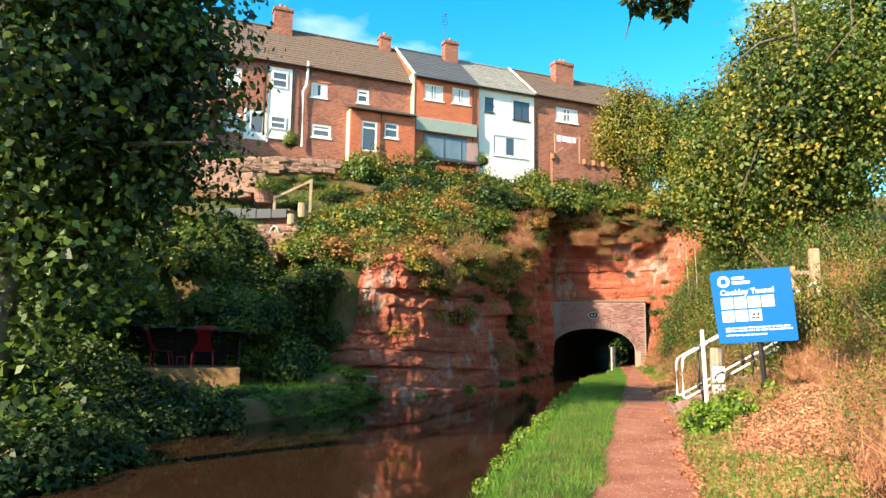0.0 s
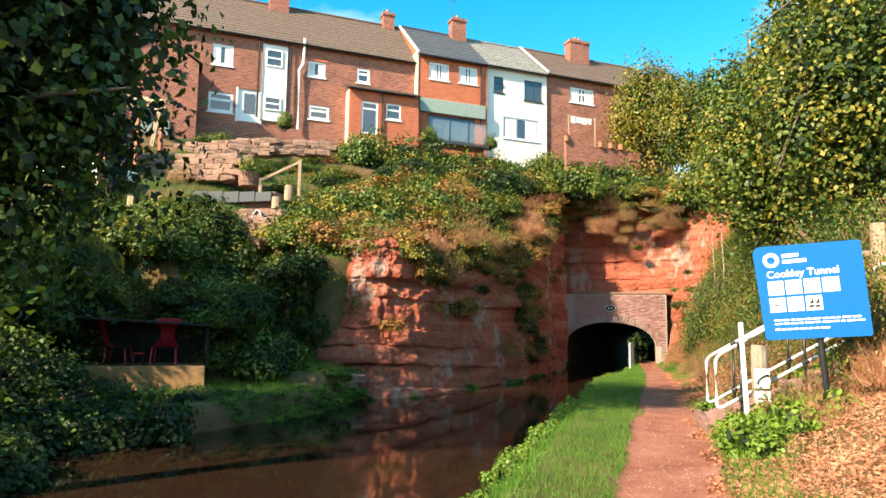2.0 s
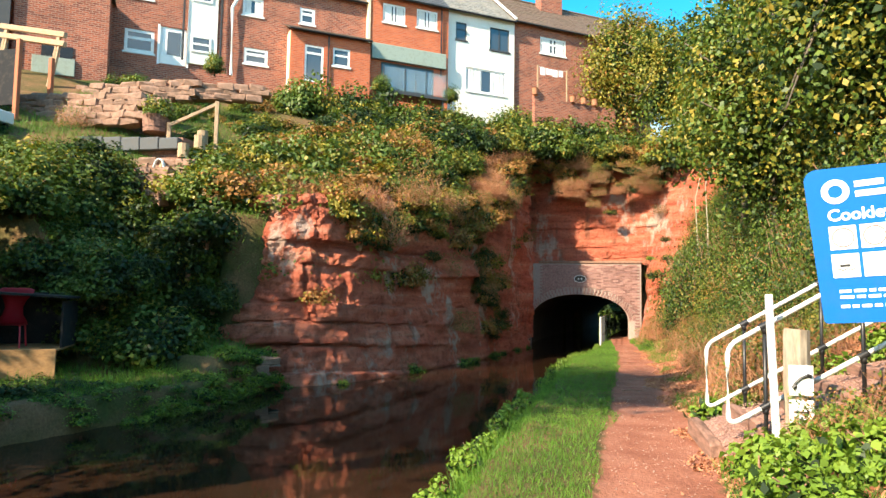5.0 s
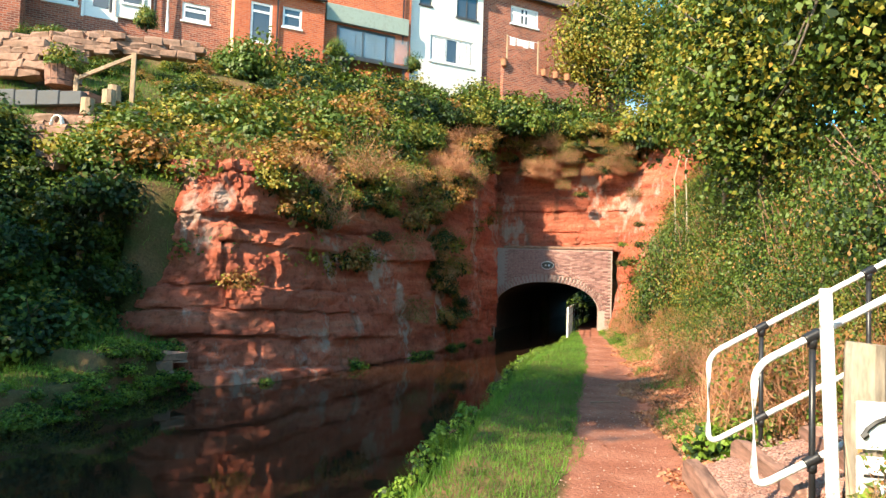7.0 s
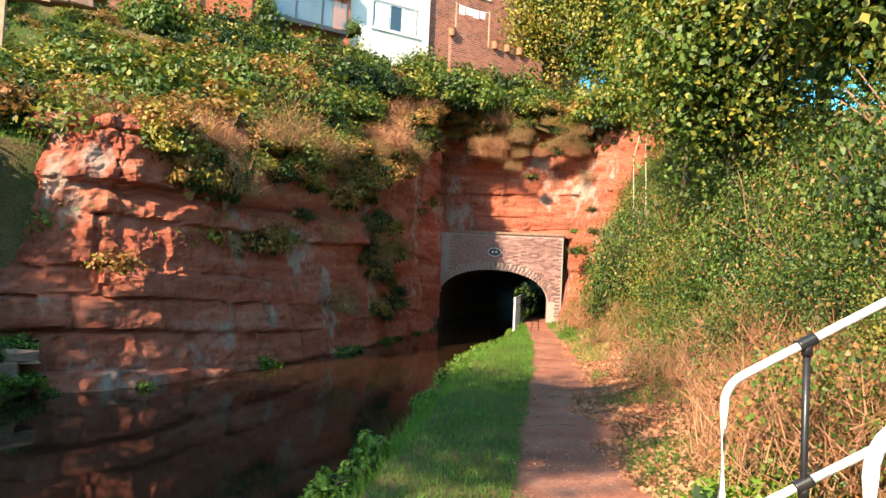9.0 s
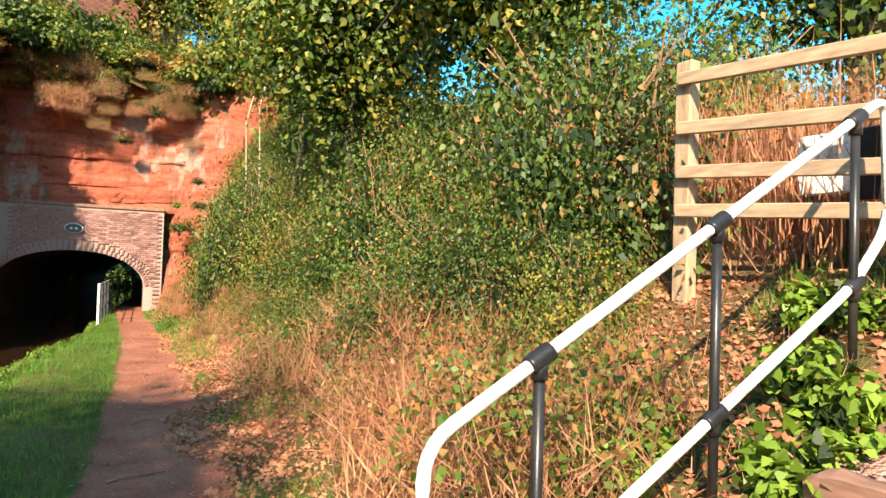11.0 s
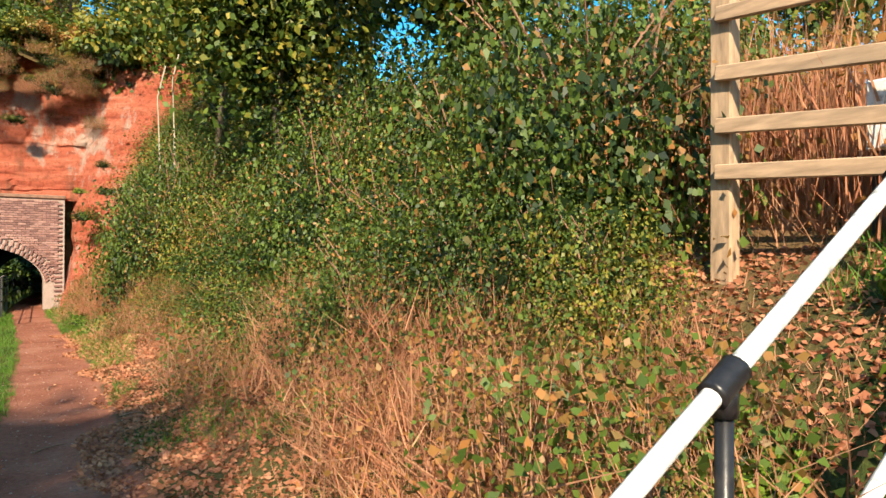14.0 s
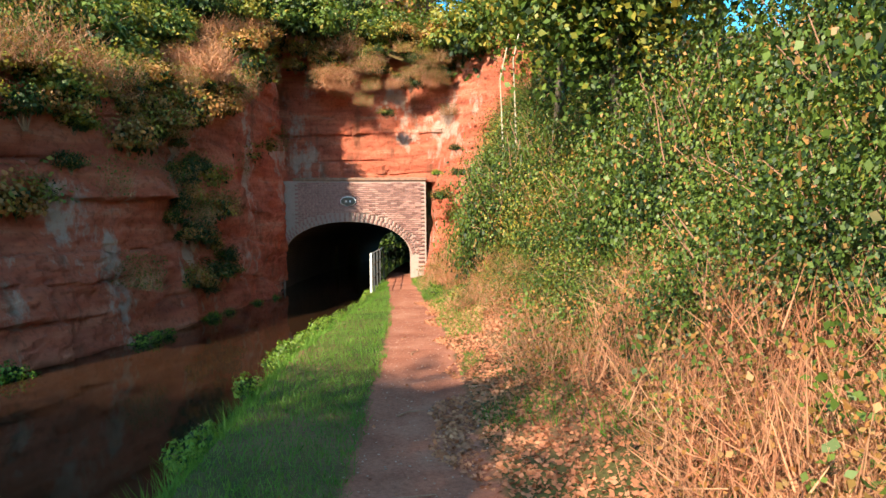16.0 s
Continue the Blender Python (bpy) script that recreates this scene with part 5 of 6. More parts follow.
ln = thing("washing_line", HOUSE @ pose(13.0, -2.2, 12.6), "washing line with white laundry between posts", "laundry")
part("line", tube(bmesh.new(), [(-0.9, 0, 1.15), (0, 0, 1.08), (0.9, 0, 1.12)], 0.01, 5), m_upvc, ln)
for k, w in enumerate((0.3, 0.35, 0.3, 0.25)):
    bm = bmesh.new()
    box(bm, -0.75 + 0.38 * k, -0.75 + 0.38 * k + w, -0.012, 0.012, 0.72 + 0.05 * (k % 2), 1.1)
    part("cloth", bm, m_white, ln)
for x in (-0.9, 0.9):
    part("post", boxed(x - 0.03, x + 0.03, -0.03, 0.03, -1.4, 1.2), m_wood, ln)
gw = thing("garden_wall", HOUSE @ pose(12.2, -2.6, 11.0), "low brick garden wall with sloping end", "wall", "garden terraces", "structure")
part("wall", prism(bmesh.new(), [(-0.6, -1.5), (4.5, -1.5), (4.5, 0.9), (0.6, 0.9), (0.3, 1.9), (-0.6, 1.2)], -0.12, 0.12), m_brick_old, gw)
for k, x in enumerate((13.9, 14.6, 15.3, 11.6)):
    fp = thing("flower_pot", HOUSE @ pose(x, -2.75, 11.9 if k < 3 else 12.0), "terracotta flower pot on the garden wall", "flower pot", "terrace pots")
    part("pot", tube(bmesh.new(), [(0, 0, 0), (0, 0, 0.3), (0, 0, 0.34)], 0.13, 10, 0.19), m_terracotta, fp)


# ---- plants ----
def stems_mesh(rad, n_, mat, thick=0.018, lift=0.9):
    bm = bmesh.new()
    for k in range(n_):
        a, r = random.uniform(0, 6.28), random.uniform(0.2, 0.6)
        e = Vector((math.cos(a) * r * rad[0], math.sin(a) * r * rad[1], random.uniform(0.3, lift) * rad[2] * 0.85))
        mid = e * 0.5 + Vector((random.uniform(-0.1, 0.1), random.uniform(-0.1, 0.1), 0.15 * rad[2]))
        tube(bm, [(e.x * 0.1, e.y * 0.1, -0.3), tuple(mid), tuple(e)], thick, 5, thick * 0.4)
    me_ = bpy.data.meshes.new("branchwork")
    bm.to_mesh(me_)
    bm.free()
    me_.materials.append(mat)
    return me_


def make_bush(name, label, mats, n_, rad, leaf, lumps, category="bush", stem=m_twig, group="", twigs=9):
    """A shrub: leaf clumps of one or two tones over bare stems, standing on its foot."""
    t_ = tagged(new(name), label, category, group)
    for mt, share in mats:
        p, d = clumped(int(n_ * share), rad, lumps, 0.45, True)
        p[:, 2] = np.abs(p[:, 2]) * 1.15
        co = leaf_faces(p, d + np.array([0, 0, -0.15]) + rng.normal(size=p.shape) * 0.6, rng.uniform(0.6, 1.25, len(p)) * leaf, over=d + np.array([0, 0, 0.35]))
        ob = tagged(new("foliage", mesh_of_faces("foliage", co, 4, mt)), kind="stuff")
        ob.parent = t_
    # inner leaves all dark green: shade in the gaps put into the colour
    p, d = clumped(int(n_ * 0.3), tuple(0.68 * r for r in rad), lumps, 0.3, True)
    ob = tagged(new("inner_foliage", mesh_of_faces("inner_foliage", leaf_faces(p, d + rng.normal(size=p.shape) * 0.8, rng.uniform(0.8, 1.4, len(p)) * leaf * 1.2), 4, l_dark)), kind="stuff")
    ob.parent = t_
    ob = tagged(new("branchwork", stems_mesh(rad, twigs, stem, 0.009 if twigs > 9 else 0.018, 1.05 if twigs > 9 else 0.9)), kind="stuff")
    ob.parent = t_
    return t_


def wild_stand(name, label, mats, n_, rad, size, width, category="undergrowth", group="", upright=0.55):
    """A stand of dry stalks and thin stems with sparse leaves."""
    t_ = tagged(new(name), label, category, group)
    for mt, share, leafy_ in mats:
        k = int(n_ * share)
        a, r = rng.uniform(0, 6.283, k), np.sqrt(rng.random(k))
        p = np.stack([r * np.cos(a) * rad[0], r * np.sin(a) * rad[1], np.zeros(k)], 1)
        if leafy_:
            p[:, 2] = rng.random(k) ** 1.2 * rad[2]
            co = leaf_faces(p, rng.normal(size=(k, 3)), rng.uniform(0.5, 1.2, k) * leafy_)
            ob = tagged(new("foliage", mesh_of_faces("foliage", co, 4, mt)), kind="stuff")
        else:
            p[:, 2] = rng.random(k) ** 2 * rad[2] * 0.6 - 0.05
            d = rng.normal(size=(k, 3)) * np.array([upright, upright, 0.3]) + np.array([0, 0, 0.8])
            co = blade_faces(p, d, rng.uniform(0.4, 1.1, k) * size, rng.uniform(0.6, 1.3, k) * width)
            ob = tagged(new("straw", mesh_of_faces("straw", co, 3, mt)), kind="stuff")
        ob.parent = t_
    return t_


def place(protos, x, y, s=1.0, sink=0.1, z=None, squash=1.0):
    ob = protos[random.randrange(len(protos))]
    zz = (land(x, y) if z is None else z) - sink
    return copy_thing(ob, Matrix.Translation((x, y, zz)) @ pose(0, 0, 0, random.uniform(-8, 8), random.uniform(-8, 8), random.uniform(0, 360)) @ Matrix.Diagonal((s, s, s * squash, 1)))


def retire(protos):
    for p in protos:
        for o in (*p.children_recursive, p):
            bpy.data.objects.remove(o)


# -- trees --
def make_tree(name, label, at, height, crown, crown_z, n_, leaf, mats, lumps=40, trunk=0.22, lean=(0, 0), ivy=0, droop=0.1, stem=m_bark):
    """A tapered trunk with limbs, and a crown of separate leaf clumps."""
    T = thing(name, pose(*at), label, "tree")
    bm = bmesh.new()
    top = Vector((lean[0], lean[1], height * 0.86))
    spine = [Vector((0, 0, -0.4)), top * 0.3 + Vector((random.uniform(-0.2, 0.2), random.uniform(-0.2, 0.2), 0)), top * 0.62 + Vector((random.uniform(-0.3, 0.3), random.uniform(-0.3, 0.3), 0)), top]
    tube(bm, [tuple(v) for v in spine], trunk, 9, trunk * 0.25)
    part("trunk", bm, stem, T, "", True)
    bm = bmesh.new()
    for k in range(16):
        f = random.uniform(0.3, 0.9)
        s0 = top * f
        a = random.uniform(0, 6.28)
        e = Vector((lean[0] * 0.6 + math.cos(a) * crown[0] * random.uniform(0.5, 0.95), lean[1] * 0.6 + math.sin(a) * crown[1] * random.uniform(0.5, 0.95), crown_z + crown[2] * random.uniform(-0.5, 0.6)))
        m_ = s0.lerp(e, 0.5) + Vector((0, 0, random.uniform(0.1, 0.7)))
        tube(bm, [tuple(s0), tuple(m_), tuple(e)], trunk * 0.35, 6, 0.015)
    part("limb_work", bm, stem, T, "", True)
    for mt, share in mats:
        p, d = clumped(int(n_ * share), crown, lumps, 0.3)
        p += np.array([lean[0] * 0.7, lean[1] * 0.7, crown_z])
        co = leaf_faces(p, d * 0.7 + rng.normal(size=p.shape) * 0.7 + np.array([0, 0, -droop]), rng.uniform(0.6, 1.3, len(p)) * leaf, over=d + np.array([0, 0, 0.3]))
        ob = new("crown", mesh_of_faces("crown", co, 4, mt))
        ob.parent = T
    # dark inner leaves stand for the shade deep inside the crown
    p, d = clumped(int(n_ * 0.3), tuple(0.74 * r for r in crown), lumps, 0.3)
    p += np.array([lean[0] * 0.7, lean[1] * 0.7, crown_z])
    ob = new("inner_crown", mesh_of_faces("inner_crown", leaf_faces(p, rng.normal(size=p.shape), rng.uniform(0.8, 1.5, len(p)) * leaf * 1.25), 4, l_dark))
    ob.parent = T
    if ivy:
        k = ivy
        z = rng.random(k) * height * 0.75
        a = rng.uniform(0, 6.283, k)
        r = 0.25 + 0.5 * rng.random(k) * (0.6 + 0.4 * np.sin(z * 2.3))
        p = np.stack([lean[0] * z / height + r * np.cos(a), lean[1] * z / height + r * np.sin(a), z], 1)
        co = leaf_faces(p, np.stack([np.cos(a), np.sin(a), -0.4 + 0 * a], 1) + rng.normal(size=(k, 3)) * 0.4, rng.uniform(0.6, 1.2, k) * 0.11, 0.8)
        ob = new("ivy", mesh_of_faces("ivy", co, 4, l_dark))
        ob.parent = T
    return T


# far bank, dark ash leaning over the water
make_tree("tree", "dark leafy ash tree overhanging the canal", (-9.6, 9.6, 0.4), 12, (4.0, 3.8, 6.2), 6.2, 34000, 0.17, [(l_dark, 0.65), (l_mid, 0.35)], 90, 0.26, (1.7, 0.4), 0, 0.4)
# unseen tree, added to cast dappled shade on the towpath
make_tree("tree", "unseen tall dark tree added to shade the towpath", (-9.2, 4.6, 0.4), 15, (3.4, 3.4, 3.8), 11.0, 6500, 0.19, [(l_dark, 0.9), (l_mid, 0.1)], 34, 0.3, (1.6, 0.6), 0, 0.4)
# added out of sight to put the cliff's near end and deck in shade
make_tree("tree", "broad dark tree added to shade the deck and cliff end", (-13.4, 11.8, 2.4), 10.5, (3.2, 3.2, 4.6), 5.0, 8000, 0.18, [(l_dark, 0.9), (l_mid, 0.1)], 46, 0.24)
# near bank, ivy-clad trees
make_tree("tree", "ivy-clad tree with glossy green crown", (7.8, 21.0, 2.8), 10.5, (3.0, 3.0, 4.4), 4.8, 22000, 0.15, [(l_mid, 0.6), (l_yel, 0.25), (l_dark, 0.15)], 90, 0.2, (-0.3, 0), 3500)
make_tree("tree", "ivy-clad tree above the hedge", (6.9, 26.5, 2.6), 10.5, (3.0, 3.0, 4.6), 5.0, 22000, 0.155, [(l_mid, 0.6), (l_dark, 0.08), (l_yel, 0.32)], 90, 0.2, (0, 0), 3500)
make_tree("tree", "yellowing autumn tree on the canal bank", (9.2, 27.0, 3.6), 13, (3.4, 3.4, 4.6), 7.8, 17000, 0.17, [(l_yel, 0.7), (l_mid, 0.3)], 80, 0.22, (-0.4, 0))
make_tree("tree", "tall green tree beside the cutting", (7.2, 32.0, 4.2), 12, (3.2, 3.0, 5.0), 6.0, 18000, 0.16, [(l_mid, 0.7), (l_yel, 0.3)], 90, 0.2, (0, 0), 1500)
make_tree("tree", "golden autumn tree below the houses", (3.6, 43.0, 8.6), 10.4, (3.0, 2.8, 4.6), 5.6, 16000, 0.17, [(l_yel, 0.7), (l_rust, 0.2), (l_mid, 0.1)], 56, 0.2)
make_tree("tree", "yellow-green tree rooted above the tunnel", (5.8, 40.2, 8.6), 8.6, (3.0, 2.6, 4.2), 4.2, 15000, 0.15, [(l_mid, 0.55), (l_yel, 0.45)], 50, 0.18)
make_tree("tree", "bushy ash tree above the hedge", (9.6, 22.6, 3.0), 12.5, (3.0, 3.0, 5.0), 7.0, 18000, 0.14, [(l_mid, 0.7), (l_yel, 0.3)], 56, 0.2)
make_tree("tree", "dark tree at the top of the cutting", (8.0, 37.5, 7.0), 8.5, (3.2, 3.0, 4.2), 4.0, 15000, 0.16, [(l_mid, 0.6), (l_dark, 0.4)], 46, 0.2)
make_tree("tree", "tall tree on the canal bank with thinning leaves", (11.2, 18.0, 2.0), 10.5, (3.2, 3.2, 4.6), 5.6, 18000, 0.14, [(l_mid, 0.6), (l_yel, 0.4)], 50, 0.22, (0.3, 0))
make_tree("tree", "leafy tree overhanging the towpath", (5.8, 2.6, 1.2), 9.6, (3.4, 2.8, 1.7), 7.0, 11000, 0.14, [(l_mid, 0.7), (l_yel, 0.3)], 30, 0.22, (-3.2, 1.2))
# overhanging spray of leaves
sp = thing("hanging_branch", pose(1.75, 5.6, 4.75), "dark leafy branch hanging over the towpath", "branch")
part("twig", tube(bmesh.new(), [(2.2, -1.6, 1.6), (0.8, -0.4, 0.75), (0.1, 0.2, 0.25), (-0.05, 0.35, -0.2)], 0.03, 6, 0.006), m_bark, sp)
p, d = clumped(900, (0.42, 0.42, 0.55), 9, 0.2)
ob = new("foliage", mesh_of_faces("foliage", leaf_faces(p + np.array([0.25, 0.1, 0.3]), d + np.array([0, 0, -0.6]), rng.uniform(0.6, 1.2, len(p)) * 0.11), 4, l_dark))
ob.parent = sp

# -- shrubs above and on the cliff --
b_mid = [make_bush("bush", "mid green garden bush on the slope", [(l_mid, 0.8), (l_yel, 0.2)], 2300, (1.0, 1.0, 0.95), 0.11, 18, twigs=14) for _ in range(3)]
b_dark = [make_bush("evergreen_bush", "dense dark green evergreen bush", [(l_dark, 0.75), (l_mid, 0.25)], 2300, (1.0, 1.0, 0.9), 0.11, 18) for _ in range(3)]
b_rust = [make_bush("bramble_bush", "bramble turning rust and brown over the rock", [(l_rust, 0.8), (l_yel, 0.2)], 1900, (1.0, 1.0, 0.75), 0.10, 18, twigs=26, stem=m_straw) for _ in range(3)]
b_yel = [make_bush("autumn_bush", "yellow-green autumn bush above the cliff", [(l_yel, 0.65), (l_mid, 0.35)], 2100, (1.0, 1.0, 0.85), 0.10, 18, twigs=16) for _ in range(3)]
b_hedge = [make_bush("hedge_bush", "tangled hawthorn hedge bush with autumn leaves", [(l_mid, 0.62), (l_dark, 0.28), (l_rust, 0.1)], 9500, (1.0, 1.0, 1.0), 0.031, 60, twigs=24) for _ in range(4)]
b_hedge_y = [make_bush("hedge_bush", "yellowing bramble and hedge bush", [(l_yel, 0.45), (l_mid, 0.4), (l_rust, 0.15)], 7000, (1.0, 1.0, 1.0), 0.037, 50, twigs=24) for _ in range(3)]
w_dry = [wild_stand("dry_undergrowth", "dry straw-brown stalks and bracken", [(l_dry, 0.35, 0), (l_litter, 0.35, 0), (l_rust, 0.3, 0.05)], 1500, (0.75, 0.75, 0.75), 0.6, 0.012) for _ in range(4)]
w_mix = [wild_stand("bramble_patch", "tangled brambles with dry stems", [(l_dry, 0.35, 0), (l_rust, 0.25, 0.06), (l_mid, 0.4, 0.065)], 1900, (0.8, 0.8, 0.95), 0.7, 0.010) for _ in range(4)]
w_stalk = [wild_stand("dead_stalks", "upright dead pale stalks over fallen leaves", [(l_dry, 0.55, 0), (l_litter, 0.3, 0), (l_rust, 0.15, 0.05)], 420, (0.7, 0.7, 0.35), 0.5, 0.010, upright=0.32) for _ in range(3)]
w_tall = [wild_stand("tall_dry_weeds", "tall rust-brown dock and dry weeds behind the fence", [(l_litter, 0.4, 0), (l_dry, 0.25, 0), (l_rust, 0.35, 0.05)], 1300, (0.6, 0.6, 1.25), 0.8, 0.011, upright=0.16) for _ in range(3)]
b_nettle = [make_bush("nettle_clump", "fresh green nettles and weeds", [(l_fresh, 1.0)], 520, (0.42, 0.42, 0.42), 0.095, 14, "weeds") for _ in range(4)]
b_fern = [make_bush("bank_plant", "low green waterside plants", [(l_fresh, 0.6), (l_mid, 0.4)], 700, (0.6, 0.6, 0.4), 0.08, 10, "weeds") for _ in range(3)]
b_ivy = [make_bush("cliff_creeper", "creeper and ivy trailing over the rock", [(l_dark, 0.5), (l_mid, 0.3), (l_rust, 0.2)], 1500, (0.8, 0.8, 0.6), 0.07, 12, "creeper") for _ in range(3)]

# cliff-top band, from the lip back to the gardens
y = 22.3
while y < 39.5:
    lip = left_water(y) - cliff_lean(y) * cliff_top(y) - 0.15
    for row in range(8):
        x = lip - 0.75 * row + random.uniform(-0.3, 0.3)
        q = (x - FACE_AT.x) * FN.x + (y - FACE_AT.y) * FN.y
        if q < 2.2:
            break
        if x < -9.6 and y < 24.5 and random.random() < 0.6:
            continue
        z = land(min(x, lip - 0.75), y)
        w = random.random()
        far_back = q < 5.5
        kind = b_dark if (far_back and w < 0.4) else b_mid if w < 0.3 else b_rust if w < 0.75 else b_yel
        if row < 2:
            kind = b_rust if w < 0.6 else b_yel if w < 0.8 else w_mix
        place(kind, x, y + random.uniform(-0.3, 0.3), random.uniform(1.05, 1.6) if row else random.uniform(0.8, 1.1), 0.25 if row else 0.5, z, random.uniform(0.75, 1.1))
    y += random.uniform(1.0, 1.3)
for k in range(56):
    y = random.uniform(22.6, 38.5)
    z = cliff_top(y) - random.uniform(0.0, 1.3)
    place(random.choice((b_rust, b_rust, b_yel, w_mix, b_ivy)), left_water(y) - cliff_lean(y) * (z + 0.6) + 0.15, y, random.uniform(0.5, 0.95), 0.2, z, random.uniform(0.8, 1.3))
for _ in range(70):
    y = random.uniform(22.6, 38.6)
    z = cliff_top(y) - random.uniform(-0.3, 0.5)
    place(w_dry if random.random() < 0.6 else b_rust, left_water(y) - cliff_lean(y) * (z + 0.6) - random.uniform(-0.1, 1.6), y, random.uniform(0.7, 1.15), 0.25, z, random.uniform(0.7, 1.0))
# slope between deck, garden and cliff
for _ in range(110):
    x, y = random.uniform(-12.8, -6.4), random.uniform(18.3, 23.2)
    if -left_water(y) + x > -1.7 or (y > 19.2 and x > -8.4) or (x < -9.5 and y > 21.6):
        continue
    place(b_dark if random.random() < 0.3 else b_yel if random.random() < 0.2 else b_mid, x, y, random.uniform(0.9, 1.35), 0.2, None, 0.9)
for _ in range(75):
    x, y = random.choice(((random.uniform(-15.5, -9.2), random.uniform(18.4, 21.4)), (random.uniform(-16, -12.6), random.uniform(12, 18.4))))
    place(b_dark if random.random() < 0.6 else b_mid, x, y, random.uniform(0.5, 0.8) if x < -10.6 and y > 18.5 else random.uniform(0.8, 1.2), 0.15, None, random.uniform(0.8, 1.1))
for _ in range(70):
    y = random.uniform(12.6, 20.6)
    if 13.2 < y < 18 and random.random() < 0.6:
        continue
    place(b_dark if y < 16.5 and random.random() < 0.5 else b_fern, left_water(y) - random.uniform(0.1, 2.0), y, random.uniform(0.35, 0.6), 0.06, None, 0.7)
for x, y, s in ((-11.4, 20.2, 1.35), (-12.3, 19.2, 0.8), (-10.2, 21.0, 1.2), (-9.0, 20.8, 1.2)):
    place(b_yel if s > 1.15 else b_mid, x, y, s, 0.2)
# growing up the near end of the cliff
for _ in range(44):
    x = random.uniform(-11.6, -7.5)
    place(b_dark if random.random() < 0.65 else b_mid, x, lerp(x, [-11.5, -8, -6.1], [22.4, 21, 20.7]) - random.uniform(0.2, 0.7), random.uniform(0.7, 1.1), 0.2, random.uniform(0.2, 3.6))
# by the houses
for _ in range(46):
    p = HOUSE @ Vector((random.uniform(-1.0, 19), -random.uniform(1.9, 4.2), 0))
    place(random.choice((b_mid, b_dark, b_yel, b_mid)), p.x, p.y, random.uniform(1.1, 1.7), 0.2, hill(p.x, p.y), random.uniform(0.9, 1.25))
for _ in range(26):
    place(random.choice((b_mid, b_dark, b_yel)), random.uniform(5.2, 9.5), random.uniform(38.8, 42), random.uniform(1.5, 2.3), 0.3, random.uniform(6.8, 9.0), 1.1)
for a, q, s, k in ((-1.8, 1.9, 0.9, b_dark), (-3.4, 2.0, 0.8, b_dark), (-4.6, 2.2, 0.7, b_mid), (1.0, 2.9, 0.9, b_mid), (2.2, 2.6, 0.9, b_yel), (3.4, 2.4, 1.0, b_dark), (7.6, 2.2, 0.9, b_dark), (8.4, 2.4, 1.0, b_mid), (9.6, 2.2, 0.9, b_dark), (10.8, 2.4, 0.9, b_mid), (12.3, 3.4, 0.9, b_dark), (14.0, 3.4, 1.0, b_mid), (16.0, 2.8, 1.1, b_yel), (18, 2.5, 1.2, b_mid), (-6.5, 2.4, 0.6, b_mid)):
    p = HOUSE @ Vector((a, -q, 0))
    place(k, p.x, p.y, s, 0.2, hill(p.x, p.y))
for a, z in ((-3.9, 12.4), (7.45, 12.6), (3.7, 12.6)):
    p = HOUSE @ Vector((a, -1.5, 0))
    place(b_mid, p.x, p.y, 0.55, 0.5, z - 0.6, 1.6)
place(b_mid, -12.0, 24.0, 0.75, 0.0, 7.15, 1.0)
# above and beside the portal
for k in range(24):
    x = -2.4 + 8.0 * k / 23 + random.uniform(-0.2, 0.2)
    place(b_rust if k % 3 else b_yel, x, 38.9 + random.uniform(-0.1, 0.5), random.uniform(0.6, 0.95), 0.2, random.uniform(7.6, 9.0))
    place(b_mid if k % 2 else b_dark, x, 40.6 + random.uniform(0, 1.0), random.uniform(1.4, 1.9), 0.2, hill(x, 41) - 0.2)
for k in range(18):
    place(w_mix if k % 3 else b_ivy, random.uniform(1.2, 4.9), 38.7, random.uniform(0.35, 0.6), 0.1, random.uniform(5.8, 8.2), 0.9)
for _ in range(7):
    y = random.uniform(36.6, 38.6)
    place(b_ivy if random.random() < 0.6 else b_fern, random.uniform(4.3, 5.2), y, random.uniform(0.4, 0.7), 0.1, random.uniform(0.2, 4.5))
for _ in range(60):
    x, y = random.uniform(-17.5, -8.8), random.uniform(23.2, 31)
    if x < -10.4 and y < 27 and random.random() < 0.7:
        continue
    q = (x - FACE_AT.x) * FN.x + (y - FACE_AT.y) * FN.y
    if q > 2.0:
        place(random.choice((b_mid, b_dark, b_yel, b_rust, w_mix)), x, y, random.uniform(0.45, 0.95), 0.1, None, random.uniform(0.7, 1.1))
for _ in range(22):
    place(random.choice((w_mix, w_dry, w_dry, b_ivy)), random.uniform(-0.5, 5.2), 38.75, random.uniform(0.6, 1.0), 0.1, random.uniform(6.6, 8.6), 1.0)
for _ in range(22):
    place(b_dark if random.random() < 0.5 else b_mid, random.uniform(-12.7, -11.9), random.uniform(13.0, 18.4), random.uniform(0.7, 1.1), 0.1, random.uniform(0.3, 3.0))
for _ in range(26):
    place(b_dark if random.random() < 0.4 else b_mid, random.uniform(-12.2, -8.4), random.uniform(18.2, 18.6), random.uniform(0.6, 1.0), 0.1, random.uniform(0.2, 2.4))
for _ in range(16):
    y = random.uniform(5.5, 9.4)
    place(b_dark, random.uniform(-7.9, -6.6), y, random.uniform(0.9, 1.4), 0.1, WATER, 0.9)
for _ in range(14):
    place(b_hedge, random.uniform(6.3, 8.6), random.uniform(17.2, 22.5), random.uniform(1.6, 2.0), 0.2, None, 1.4)
